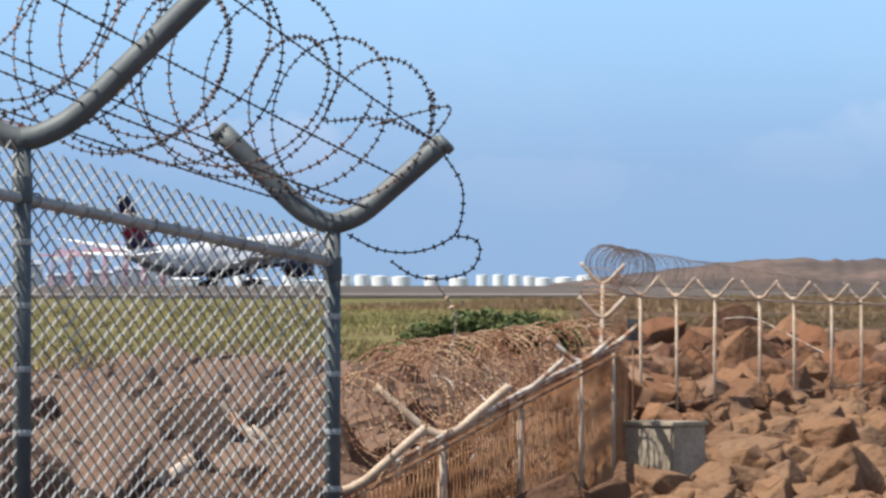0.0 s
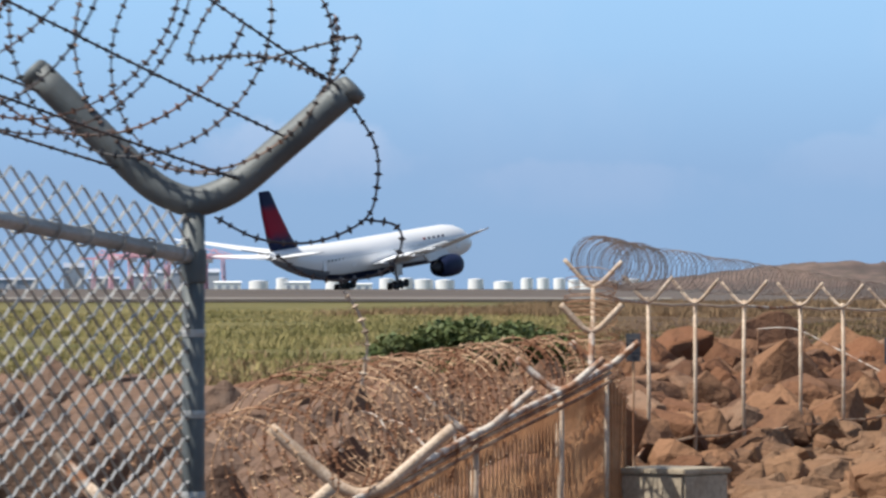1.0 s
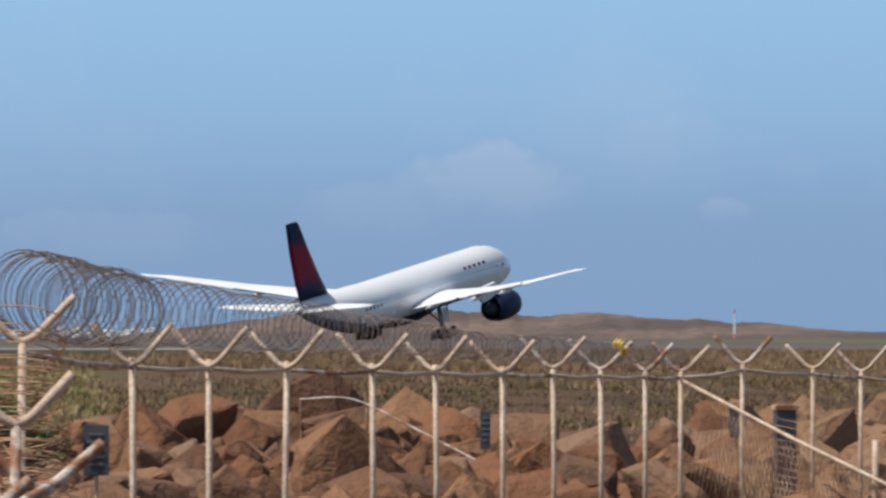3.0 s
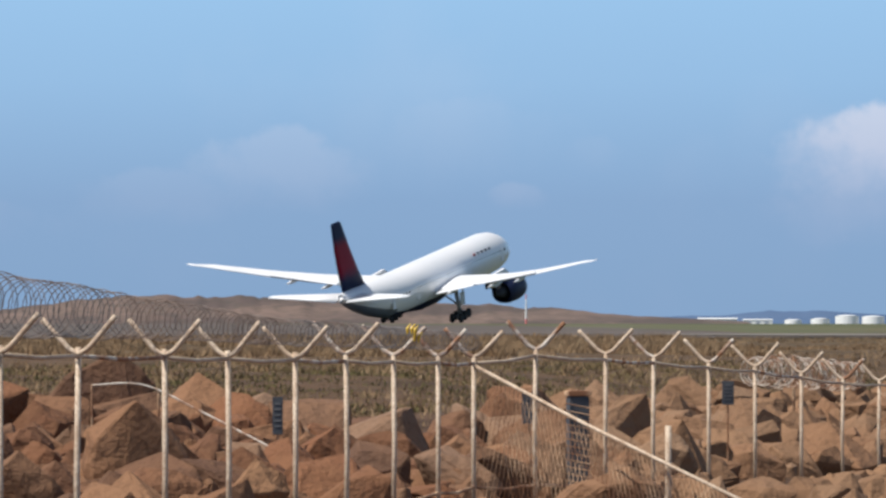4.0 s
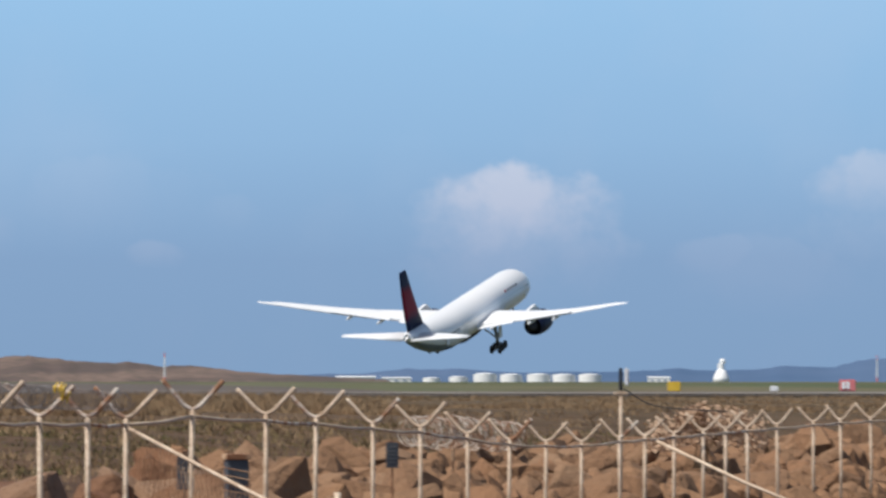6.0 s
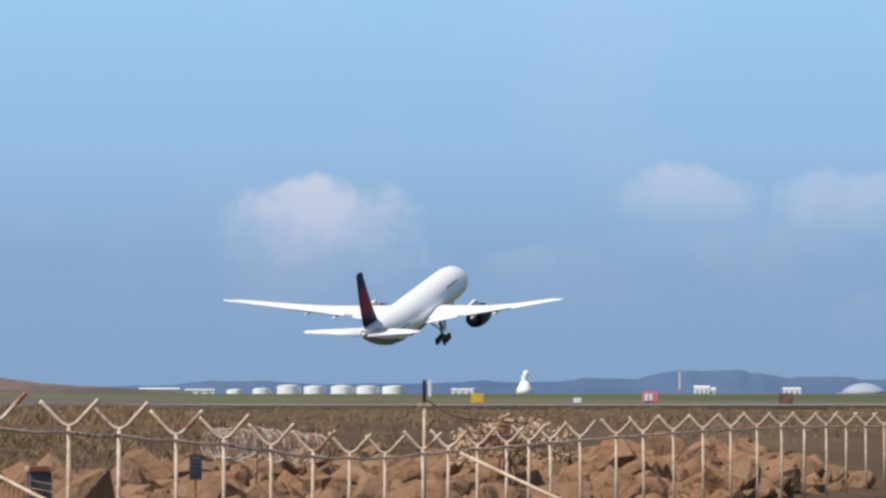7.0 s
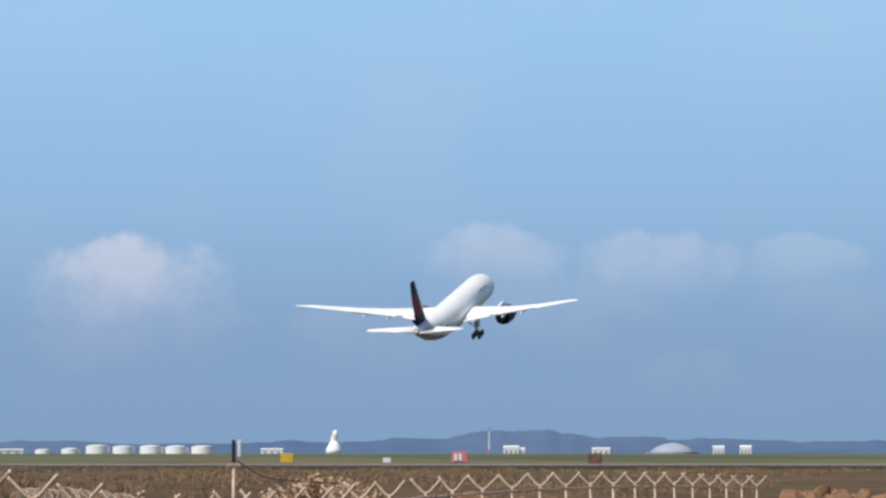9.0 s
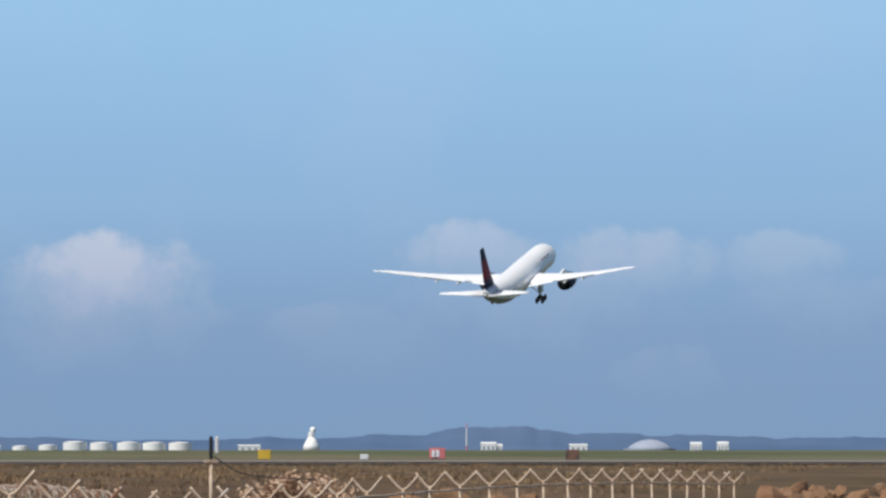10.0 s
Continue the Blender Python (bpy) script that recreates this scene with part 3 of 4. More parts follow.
    turns += bent([turns[-1], turns[-1].lerp(tie, 0.45) + Vector((0.1, 0, 0.12)), tie], 8)[1:]
    barbed(g, turns, 0.0088, 0.105, 0.043, rnd)
    part("coil_wire", g, M["razor_dark"], coil)
    g = Geo()
    barbed(g, helix(ax0 + Vector((0.1, 0.2, -0.1)), ax1 + Vector((-0.15, -0.5, -0.05)), 0.9, 0.82, 3.6, 40, 0.26, rnd, 3.2), 0.0088, 0.105, 0.043, rnd)
    part("coil_wire", g, M["razor"], coil)
    g = Geo()
    barbed(g, helix(ax0 + Vector((-0.3, -0.4, 0.1)), ax0.lerp(ax1, 0.75), 1.0, 0.9, 3.2, 40, 0.3, rnd, 5.0), 0.0088, 0.105, 0.043, rnd)
    part("coil_wire", g, M["razor"], coil)
    # loose end hanging past the last post
    ar = Vector((0.989, 0.146, 0))

    def at(px, py):
        return NEAR2 + ar * (px * 0.00606) + Vector((0, 0.15, -py * 0.00606))

    loops = (((60, -190), (150, -215), (205, -225), (190, -190), (150, -150)), ((195, -140), (225, -90), (228, -40), (212, 5), (150, 33), (80, 30), (22, 2)),
             ((212, 5), (250, 12), (259, 35), (240, 68), (190, 82), (140, 76), (100, 50)), ((185, 95), (205, 125), (215, 160), (212, 190), (208, 215)))
    for k, lp in enumerate(loops):
        g = Geo()
        barbed(g, bent([at(*q) for q in lp], 8), 0.011 if k == 3 else 0.0092, 0.105, 0.042, rnd)
        part("loose_end", g, M["post"] if k == 3 else M["razor_dark"], coil)
    # straight barbed strands between the arms
    for sgn, fr in ((-1, 0.45), (-1, 0.95), (1, 0.35), (1, 0.65), (1, 0.97)):
        g = Geo()
        a = NEAR1 + ar * (sgn * 1.85 * fr) + Vector((0, 0, 1.75 * fr ** 1.3))
        b = NEAR2 + ar * (sgn * 1.19 * fr) + Vector((0, 0, 0.99 * fr ** 1.3))
        a = a - (b - a) * 0.4
        strand = thing("barbed_strand", "thin straight barbed wire strand between fence arms", "barbed wire", group="strands on the near fence")
        pts = [a.lerp(b, t) + Vector((0, 0, -0.1 * t * (1 - t))) for t in np.linspace(0, 1, 14)]
        barbed(g, pts, 0.010, 0.15, 0.028, rnd)
        part("wire", g, M["razor_dark"], strand)


def low_fence():
    rnd = random.Random(21)
    f = thing("rusty_fence", "rusted low mesh fence with bent white Y-arm pipes", "fence")
    ar = Vector((0.989, 0.146, 0))
    halves = (0.98, 0.78, 0.55, 0.42, 0.34)
    for k, (p, h) in enumerate(zip(LOW, halves)):
        gz = ground_z(p.x, p.y) - 0.15
        part("post", Geo().tube([(p.x, p.y, gz), (p.x, p.y, (gz + p.z) / 2), (p.x, p.y, p.z)], 0.055 if k < 2 else 0.04, 8), M["post"], f, smooth=True)
        for sgn in (-1, 1):
            g = Geo()
            y_arms(g if sgn < 0 else Geo(), g if sgn > 0 else Geo(), p, ar, h, h * 0.72, 0.054 if k < 2 else 0.035, 0.05, 10)
            part("arm", g, M["post"] if k < 2 else M["post_rusty"], f, "white pipe arm streaked with rust", smooth=True)
    for dz, r in ((0.0, 0.035), (-0.07, 0.022), (-0.15, 0.02)):
        g = Geo().tube([tuple(q + Vector((0.05, 0, dz))) for q in bent(LOW, 6)], r, 7)
        part("rail", g, M["post_rusty"] if dz == 0 else M["rust"], f, smooth=True)
    # mesh: fine upright and slanting wires
    pts = bent(LOW, 12)
    cum = np.concatenate([[0], np.cumsum([(b - a).length for a, b in zip(pts[:-1], pts[1:])])])
    g = Geo()
    arr = np.array([tuple(p) for p in pts])
    total = cum[-1]
    for d in np.arange(0, total, 0.11):
        for sl in (-0.22, 0.22):
            top = np.array([np.interp(d, cum, arr[:, k]) for k in range(3)])
            foot = np.array([np.interp(np.clip(d + sl, 0, total), cum, arr[:, k]) for k in range(3)])
            foot[2] = ground_z(foot[0], foot[1]) - 0.1
            g.tube([top, foot], 0.0085, 4, caps=False)
    part("wire_mesh", g, M["rust_mesh"], f, "rust-orange wire mesh")
    # sagging corner stack of loose rusted strips
    for k in range(7):
        x, y = -3.52 + 0.03 * k, 22.5 + 0.05 * k
        z1 = 1.55 - 0.05 * k
        part("strip", Geo().tube([(x, y, ground_z(x, y) - 0.1), (x + 0.02 * math.sin(k), y, 0.6), (x, y, z1)], 0.022, 5), M["rust_mesh"], f)
    # dense rusty coil lying on it
    coil = thing("rusty_wire_coil", "dense tangled coil of rusted barbed wire on a low fence", "razor wire")
    for a, b, r0, r1, n, ph in (((-5.75, 12.6, 0.55), (-4.75, 17.2, 1.0), 0.72, 0.60, 12, 0.0), ((-5.3, 15.0, 0.95), (-4.0, 22.4, 1.55), 0.66, 0.33, 27, 1.0), ((-5.0, 16.5, 1.05), (-3.95, 22.9, 1.55), 0.6, 0.30, 22, 2.2)):
        g = Geo()
        barbed(g, helix(a, b, r0, r1, n, 30, 0.17, rnd, ph), 0.0082, 0.12, 0.031, rnd)
        part("coil_wire", g, M["rust"], coil)
    for k in range(9):
        p = Vector((rnd.uniform(-5.2, -4.3), rnd.uniform(14, 21), rnd.uniform(0.9, 1.4)))
        q = p + Vector((rnd.uniform(-0.4, 0.7), rnd.uniform(-1.5, 1.5), rnd.uniform(-0.7, 0.1)))
        g = Geo()
        barbed(g, bent([p, p.lerp(q, 0.5) + Vector((0, 0, rnd.uniform(-0.3, 0.3))), q], 8), 0.009, 0.12, 0.022, rnd)
        part("loose_strand", g, M["post_rusty"], coil)


def far_fence():
    f = thing("security_fence", "cream pipe fence with Y-shaped barbed arms along rocks", "fence")
    # uneven post spacing along the three straights
    at_a = [0, 0.104, 0.219, 0.357, 0.468, 0.597, 0.701, 0.806, 0.911, 1]
    at_b = [0, 0.111, 0.196, 0.304, 0.405, 0.517, 0.629, 0.736, 0.85, 0.985]
    at_c = [0.023, 0.055, 0.089, 0.116, 0.143, 0.183, 0.235, 0.276, 0.325, 0.377, 0.429, 0.481, 0.533, 0.585, 0.637, 0.688, 0.74, 0.792, 0.844, 0.896, 0.948, 1]
    dip = (0, 0, 0, 0.02, 0.03, 0.08, 0.13, 0.125, 0.10, 0)
    tops = [CORNER] + [A0.lerp(A1, t) for t in at_a] + [B0.lerp(B1, t) - Vector((0, 0, q)) for t, q in zip(at_b, dip)] + [B1.lerp(C1, t) + Vector((0, 0, 0.2 * math.sin(math.pi * t))) for t in at_c]
    rnd = random.Random(3)
    for i, p in enumerate(tops):
        a, b = tops[max(0, i - 1)], tops[min(len(tops) - 1, i + 1)]
        d = (b - a)
        d.z = 0
        d.normalize()
        across = Vector((d.y, -d.x, 0))
        if i in (10, 11):
            across = Vector((1, 0, 0))
        gz = ground_z(p.x, p.y) - 0.2
        lean = Vector((rnd.uniform(-0.015, 0.015), rnd.uniform(-0.01, 0.01), 0))
        g = Geo().tube([(p.x, p.y, gz), tuple(Vector((p.x, p.y, (gz + p.z) / 2)) + lean), tuple(p)], 0.0235 if i < 21 else 0.028, 8)
        post = part("post", g, M["post"], f, smooth=True)
        half = 0.30 * (1 + rnd.uniform(-0.06, 0.06))
        for sgn in (-1, 1):
            g = Geo()
            y_arms(g if sgn < 0 else Geo(), g if sgn > 0 else Geo(), p - Vector((0, 0, 0.045 if 0 < i < 7 else 0.0)), across, half, 0.27 + rnd.uniform(-0.02, 0.02), 0.022 if i < 21 else 0.026, 0.1, 8)
            part("arm", g, M["post"] if i > 20 or rnd.random() < 0.7 else M["post_rusty"], f, smooth=True)
    for k, (a, b) in enumerate(zip(tops[:-1], tops[1:])):
        lo = Vector((0, 0, -0.07))
        mid = a.lerp(b, 0.5) + Vector((0, 0, -0.02)) + lo
        part("rail", Geo().tube([tuple(a + lo), tuple(mid), tuple(b + lo)], 0.02 if k < 20 else 0.024, 6), M["post"] if k % 3 else M["post_rusty"], f, smooth=True)
        if k < 12:
            za, zb = ground_z(a.x, a.y) + 0.22, ground_z(b.x, b.y) + 0.22
            part("bottom_rail", Geo().tube([(a.x, a.y, za), (*(a.lerp(b, 0.5)).xy, (za + zb) / 2 - 0.03), (b.x, b.y, zb)], 0.018, 6), M["rust"], f)
    # second, lower Y on the corner post
    p = Vector((-3.63, 22.45, 1.92))
    for sgn in (-1, 1):
        g = Geo()
        y_arms(g if sgn < 0 else Geo(), g if sgn > 0 else Geo(), p, Vector((0.989, 0.146, 0)), 0.31, 0.27, 0.03, 0.1, 8)
        part("arm", g, M["post"], f, smooth=True)
    part("post", Geo().tube([(-3.66, 22.45, ground_z(-3.6, 22.4) - 0.2), (-3.64, 22.45, 1.2), (-3.63, 22.45, 1.95)], 0.03, 8), M["post_rusty"], f, smooth=True)
    # slanting brace and its prop
    part("brace", Geo().tube([tuple(A1 + Vector((0.02, -0.05, -0.1))), (0.9, 42.9, 1.42), (2.4, 40.4, 0.72)], 0.019, 8), M["post"], f, "slanting pale pipe brace", smooth=True)
    part("prop", Geo().tube([(1.68, 41.8, ground_z(1.68, 41.8) - 0.1), (1.68, 41.8, 1.0), (1.68, 41.8, 1.42)], 0.03, 8), M["post"], f, smooth=True)
    part("brace", Geo().tube([(8.3, 77.6, 1.4), (9.6, 76.5, 0.75), (11.2, 75.2, 0.05)], 0.03, 8), M["post"], f, "slanting pale pipe brace", smooth=True)
    # fine mesh below the brace
    g = Geo()
    for k in range(56):
        t = k / 55
        top = Vector((0, 44.6, 1.9)).lerp(Vector((2.3, 40.5, 0.75)), t)
        for sl in (-0.5, 0.5):
            q = Vector((top.x + sl * 0.5, top.y - sl * 0.9, ground_z(top.x, top.y)))
            g.tube([tuple(top), tuple(q)], 0.003, 4, caps=False)
    part("brace_mesh", g, M["rust"], f, "thin rusted wire mesh")
    # long coil above the arms
    rnd = random.Random(8)
    coil = thing("concertina_coil", "long grey spiral of concertina wire above a fence", "razor wire")
    for a, b, n, lift, r1 in ((CORNER, A0, 46, 0.33, 0.26), (A0, A0.lerp(A1, 0.55), 62, 0.18, 0.11), (A0.lerp(A1, 0.5), A1, 60, 0.14, 0.08)):
        g = Geo()
        g.tube([tuple(q) for q in helix(a + Vector((0, 0, 0.27 if r1 > 0.2 else 0.33 if r1 > 0.1 else 0.18)), b + Vector((0, 0, lift)), 0.25 if r1 > 0.1 else 0.12, r1, n, 22, 0.16, rnd)], 0.0037 if r1 > 0.2 else 0.0042, 4, caps=False)
        part("coil_wire", g, M["razor_far"], coil)
    g = Geo()
    for k in range(5):
        g.tube([tuple(q) for q in helix((-3.74, 23.25, 2.5 - 0.1 * k), (-3.64, 22.75 + 0.08 * k, 1.1), 0.25, 0.29, 10 + k, 22, 0.34, rnd, k)], 0.0042, 4, caps=False)
    part("coil_drop", g, M["rust"], coil, "rusty coil hanging down the corner post")


def small_fence_things():
    # dark plates hung on the wire and a wrapped column behind it
    for x, y, z, w, h in ((-3.38, 23.9, 1.74, 0.15, 0.29), (0.40, 47.4, 1.48, 0.16, 0.32), (-2.27, 47.5, 1.40, 0.11, 0.40), (2.95, 57.2, 1.50, 0.15, 0.30)):
        s = thing("notice_plate", "weathered dark plate with faded lettering on the fence", "sign", group="plates on the fence")
        part("plate", Geo().box((x, y, z), (w, 0.02, h), 0.12, 0.004), M["plate"], s)
        part("hanger", Geo().tube([(x, y + 0.03, ground_z(x, y) - 0.1), (x, y + 0.03, z), (x, y + 0.03, z + h / 2)], 0.012, 6), M["rust"], s)
        for k in range(5):
            part("lettering", Geo().box((x, y - 0.014, z + h * (0.32 - 0.15 * k)), (w * (0.7 if k % 2 else 0.55), 0.006, h * 0.05), 0.12), M["bar"], s)
    c = thing("wrapped_column", "dark square column wrapped in wire mesh", "column")
    x, y = 0.92, 48.0
    z0 = ground_z(x, y) - 0.3
    part("shaft", Geo().box((x, y, (z0 + 1.60) / 2), (0.21, 0.21, 1.60 - z0), 0.2, 0.01), M["plate"], c)
    for k in range(16):
        zz = z0 + 0.2 + k * (1.35 - z0) / 16
        part("wrap", Geo().tube([(x - 0.13, y - 0.13, zz + 0.05), (x + 0.13, y - 0.14, zz), (x + 0.14, y + 0.1, zz + 0.03)], 0.0055, 4), M["rust"], c)
    part("cap", Geo().box((x, y, 1.63), (0.25, 0.25, 0.06), 0.2, 0.01), M["rust"], c)
    for a, b, r, lab in (((-6.8, 10.9, 0.42), (-7.35, 10.6, 0.02), 0.085, "short rust-stained white pipe stub leaning on rocks"), ((-7.0, 13.7, 0.96), (-6.0, 13.9, -0.15), 0.06, "long pale pipe leaning on boulders")):
        lp = thing("leaning_pipe", lab, "pipe")
        a, b = Vector(a), Vector(b)
        part("pipe", Geo().tube([tuple(a), tuple(a.lerp(b, 0.5)), tuple(b), tuple(b + (b - a) * 0.6)], r, 10), M["post_rusty"], lp, smooth=True)
        part("rim", Geo().tube([tuple(a - (b - a).normalized() * 0.03), tuple(a + (b - a).normalized() * 0.06)], r * 1.18, 10), M["post"], lp)
    # concrete block on the rocks
    b = thing("concrete_block", "weathered concrete block standing among boulders", "block")
    gz = -0.75
    part("body", Geo().box((-2.88, 22.95, (gz + 0.5) / 2), (0.85, 0.8, 0.5 - gz), -0.5, 0.03), M["concrete"], b)
    part("coping", Geo().box((-2.88, 22.95, 0.515), (0.9, 0.85, 0.06), -0.5, 0.015), M["concrete"], b)
    rnd = random.Random(31)
    wb = thing("wire_bundle", "pale roll of old razor wire lying behind the fence", "razor wire")
    g = Geo()
    g.tube([tuple(q) for q in helix((4.4, 80.0, 1.55), (6.4, 82.5, 1.42), 0.26, 0.24, 42, 20, 0.25, rnd)], 0.009, 4, caps=False)
    part("roll", g, M["post_rusty"], wb)
    part("stake", Geo().tube([(5.2, 81.0, ground_z(5.2, 81.0) - 0.1), (5.2, 81.0, 1.3), (5.2, 81.0, 1.8)], 0.03, 6), M["rust"], wb)
    # yellow tag on an arm, pole with a dark head, loose cable over the bank
    t = thing("yellow_tag", "small yellow plastic bundle tied to a fence arm", "tag")
    g = Geo()
    rnd = random.Random(2)
    tp = A0.lerp(A1, 7 / 9.0) + Vector((0.30, -0.05, 0.20))
    for k in range(5):
        c = tp + Vector((rnd.uniform(-0.06, 0.06), rnd.uniform(-0.04, 0.04), rnd.uniform(-0.05, 0.07)))
        g.tube([tuple(c + Vector((0, 0, -0.05))), tuple(c), tuple(c + Vector((0.03, 0, 0.05)))], [0.008, 0.020, 0.005], 6)
    part("bundle", g, M["yellow"], t)
    cb = thing("loose_cable", "pale cable lying across the boulder bank", "cable")
    line = [(-4.20, 47.0, 1.73), (-3.79, 47.0, 1.75), (-3.50, 47.0, 1.68), (-3.0, 46.8, 1.44), (-2.3, 46.4, 1.10), (-1.9, 46.2, 0.9)]
    part("cable", Geo().tube([tuple(q) for q in bent(line, 8)], 0.012, 6), M["post_rusty"], cb, smooth=True)
    for x, y, z in (line[0], line[2]):
        part("stake", Geo().tube([(x, y + 0.02, ground_z(x, y) - 0.1), (x, y + 0.02, z - 0.3), (x, y + 0.02, z + 0.01)], 0.014, 6), M["rust"], cb)
    p = thing("marker_pole", "thin pale pole with a dark lamp head", "pole")
    x, y = 8.05, 81.0
    z0 = ground_z(x, y) - 0.2
    part("shaft", Geo().tube([(x, y, z0), (x, y, 1.2), (x, y, 2.2)], 0.03, 8), M["post"], p, smooth=True)
    part("head", Geo().box((x, y, 2.40), (0.06, 0.06, 0.40), 0, 0.015), M["dark"], p)
    part("bracket", Geo().box((x, y, 2.17), (0.24, 0.08, 0.05), 0, 0.01), M["post"], p)
    part("cable", Geo().tube([tuple(q) for q in bent([(x + 0.05, y, 2.25), (x + 0.5, y, 1.98), (x + 1.1, y, 1.9), (x + 1.8, y, 1.86)], 6)], 0.011, 5), M["dark"], p)
    part("lens", Geo().box((x + 0.1, y, 2.45), (0.07, 0.07, 0.3), 0, 0.02), M["white"], p)


# ---- plants ----
def bush(centre, size, n, seed, mat, name, label):
    rnd = random.Random(seed)
    b = thing(name, label, "bush")
    c = Vector(centre)
    g = Geo()
    for k in range(9):
        a = rnd.uniform(0, 6.28)
        tip = c + Vector((math.cos(a) * size[0] * rnd.uniform(0.2, 0.8), math.sin(a) * size[1] * rnd.uniform(0.2, 0.8), size[2] * rnd.uniform(0.4, 0.9)))
        g.tube([tuple(c + Vector((rnd.uniform(-.3, .3) * size[0], 0, -0.2))), tuple(c.lerp(tip, 0.5) + Vector((0, 0, 0.05))), tuple(tip)], [0.02, 0.014, 0.005], 5)
    part("stem", g, M["dead"], b)
    v, f = [], []
    lumps = [(rnd.uniform(-1, 1), rnd.uniform(-1, 1), rnd.uniform(0.35, 1.0)) for _ in range(150)]
    for k in range(n):
        lx, ly, lz = rnd.choice(lumps)
        d = Vector((rnd.gauss(0, 1), rnd.gauss(0, 1), rnd.gauss(0, 1))).normalized() * rnd.uniform(0.5, 1.0)
        fall = max(0.25, 1 - 0.4 * lx * lx)
        p = c + Vector((lx * size[0] + d.x * 0.3, ly * size[1] + d.y * 0.3, max(0.0, lz * size[2] * fall * 0.8 + d.z * 0.17)))
        u = Vector((rnd.gauss(0, 1), rnd.gauss(0, 1), rnd.gauss(0, 0.6))).normalized()
        w = u.cross(Vector((rnd.gauss(0, 1), rnd.gauss(0, 1), rnd.gauss(0, 1)))).normalized()
        s = rnd.uniform(0.04, 0.075)
        o = len(v)
        v += [p - u * s, p + w * s * 0.45, p + u * s, p - w * s * 0.45]
        f.append((o, o + 1, o + 2, o + 3))
    part("crown", mesh_of("crown", v, f, [mat]), None, b)


def tufts(name, label, area, n, lo, hi, mat, seed, smin, smax):
    """Clumps of blades scattered over a stretch of ground."""
    rnd = random.Random(seed)
    x0, x1, y0, y1 = area
    xs = np.array([rnd.uniform(x0, x1) for _ in range(n)])
    ys = np.array([y0 + (y1 - y0) * rnd.random() ** 1.6 for _ in range(n)])
    s, z = signed(xs, ys), height(xs, ys)
    v, f = [], []
    for x, y, d, zz in zip(xs, ys, s, z):
        if not smin < d < smax or (smax > 80 and x > -0.132 * y):
            continue
        if mat is not M["weed"] and noise.noise(Vector((x * 0.13, y * 0.06, 3.1))) < -0.15:
            continue
        h = rnd.uniform(lo, hi)
        for _ in range(7):
            a = rnd.uniform(0, 6.28)
            q = Vector((x + rnd.uniform(-0.25, 0.25), y + rnd.uniform(-0.25, 0.25), zz - 0.03))
            w = Vector((math.cos(a), math.sin(a), 0)) * rnd.uniform(0.012, 0.03)
            tip = q + Vector((rnd.uniform(-0.5, 0.5) * h, rnd.uniform(-0.5, 0.5) * h, h * rnd.uniform(0.6, 1.0)))
            o = len(v)
            v += [q - w, q + w, q.lerp(tip, 0.6) + w * 0.6, tip]
            f.append((o, o + 1, o + 2, o + 3))
    tagged(new(name, mesh_of(name, v, f, [mat])), label, "grass", kind="stuff")


def ridge(name, label, cat, mat, az0, az1, dist, prof, seed, rough, depth):
    """A long rise: profile gives height in degrees over the horizon by angle."""
    az = np.linspace(az0, az1, 260)
    a = np.radians(az)
    deg = np.interp(az, [p[0] for p in prof], [p[1] for p in prof])
    wob = np.array([noise.fractal(Vector((q * 1.4, seed, 0.3)), 0.6, 2.2, 7) for q in az])
    h = np.maximum(0.0, dist * np.tan(np.radians(deg)) * (1 + rough * wob))
    rows = []
    for k, (dd, hh) in enumerate(((-depth, -0.02), (-depth * 0.55, 0.45), (-depth * 0.2, 0.85), (0, 1.0), (depth * 0.6, 0.5), (depth * 1.3, -0.02))):
        d = dist + dd
        x, y = d * np.sin(a), d * np.cos(a)
        jit = np.array([noise.noise(Vector((q * 6.0, k * 3.3, seed))) for q in az]) * 0.10 * h
        zb = height(x, y) - (0.3 if hh < 0 else 0)
        rows.append(np.stack([x, y, zb + np.maximum(hh, 0) * (h + 2.4 - zb.mean()) * (h > 0.01) + (jit if 0 < hh < 1 else 0)], -1))
    m = len(az)
    v = np.concatenate(rows)
    f = [(i * m + j, i * m + j + 1, (i + 1) * m + j + 1, (i + 1) * m + j) for i in range(5) for j in range(m - 1)]
    f = [q[::-1] for q in f]
    tagged(new(name, mesh_of(name, v, f, [mat], True)), label, cat, kind="structure")


# ---- far things ----
def polar(az, d, dz=0.0):
    a = radians(az)
    x, y = d * math.sin(a), d * math.cos(a)
    return Vector((x, y, ground_z(x, y) + dz))


def storage_tank(az, d, w, h, dome=0.08):
    p = polar(az, d)
    t = thing("storage_tank", "white cylindrical storage tank far across the airfield", "tank", group="tanks on the horizon")
    part("shell", Geo().revolve([(p.z - 0.5, w / 2), (p.z + h, w / 2), (p.z + h, w / 2 * 0.98)], "z", (p.x, p.y, 0), 24), M["tank"], t, smooth=False)
    part("roof", Geo().revolve([(p.z + h, w / 2 * 1.01), (p.z + h + dome * w * 0.5, w / 2 * 0.6), (p.z + h + dome * w * 0.7, 0.1)], "z", (p.x, p.y, 0), 24), M["tank"], t, smooth=True)


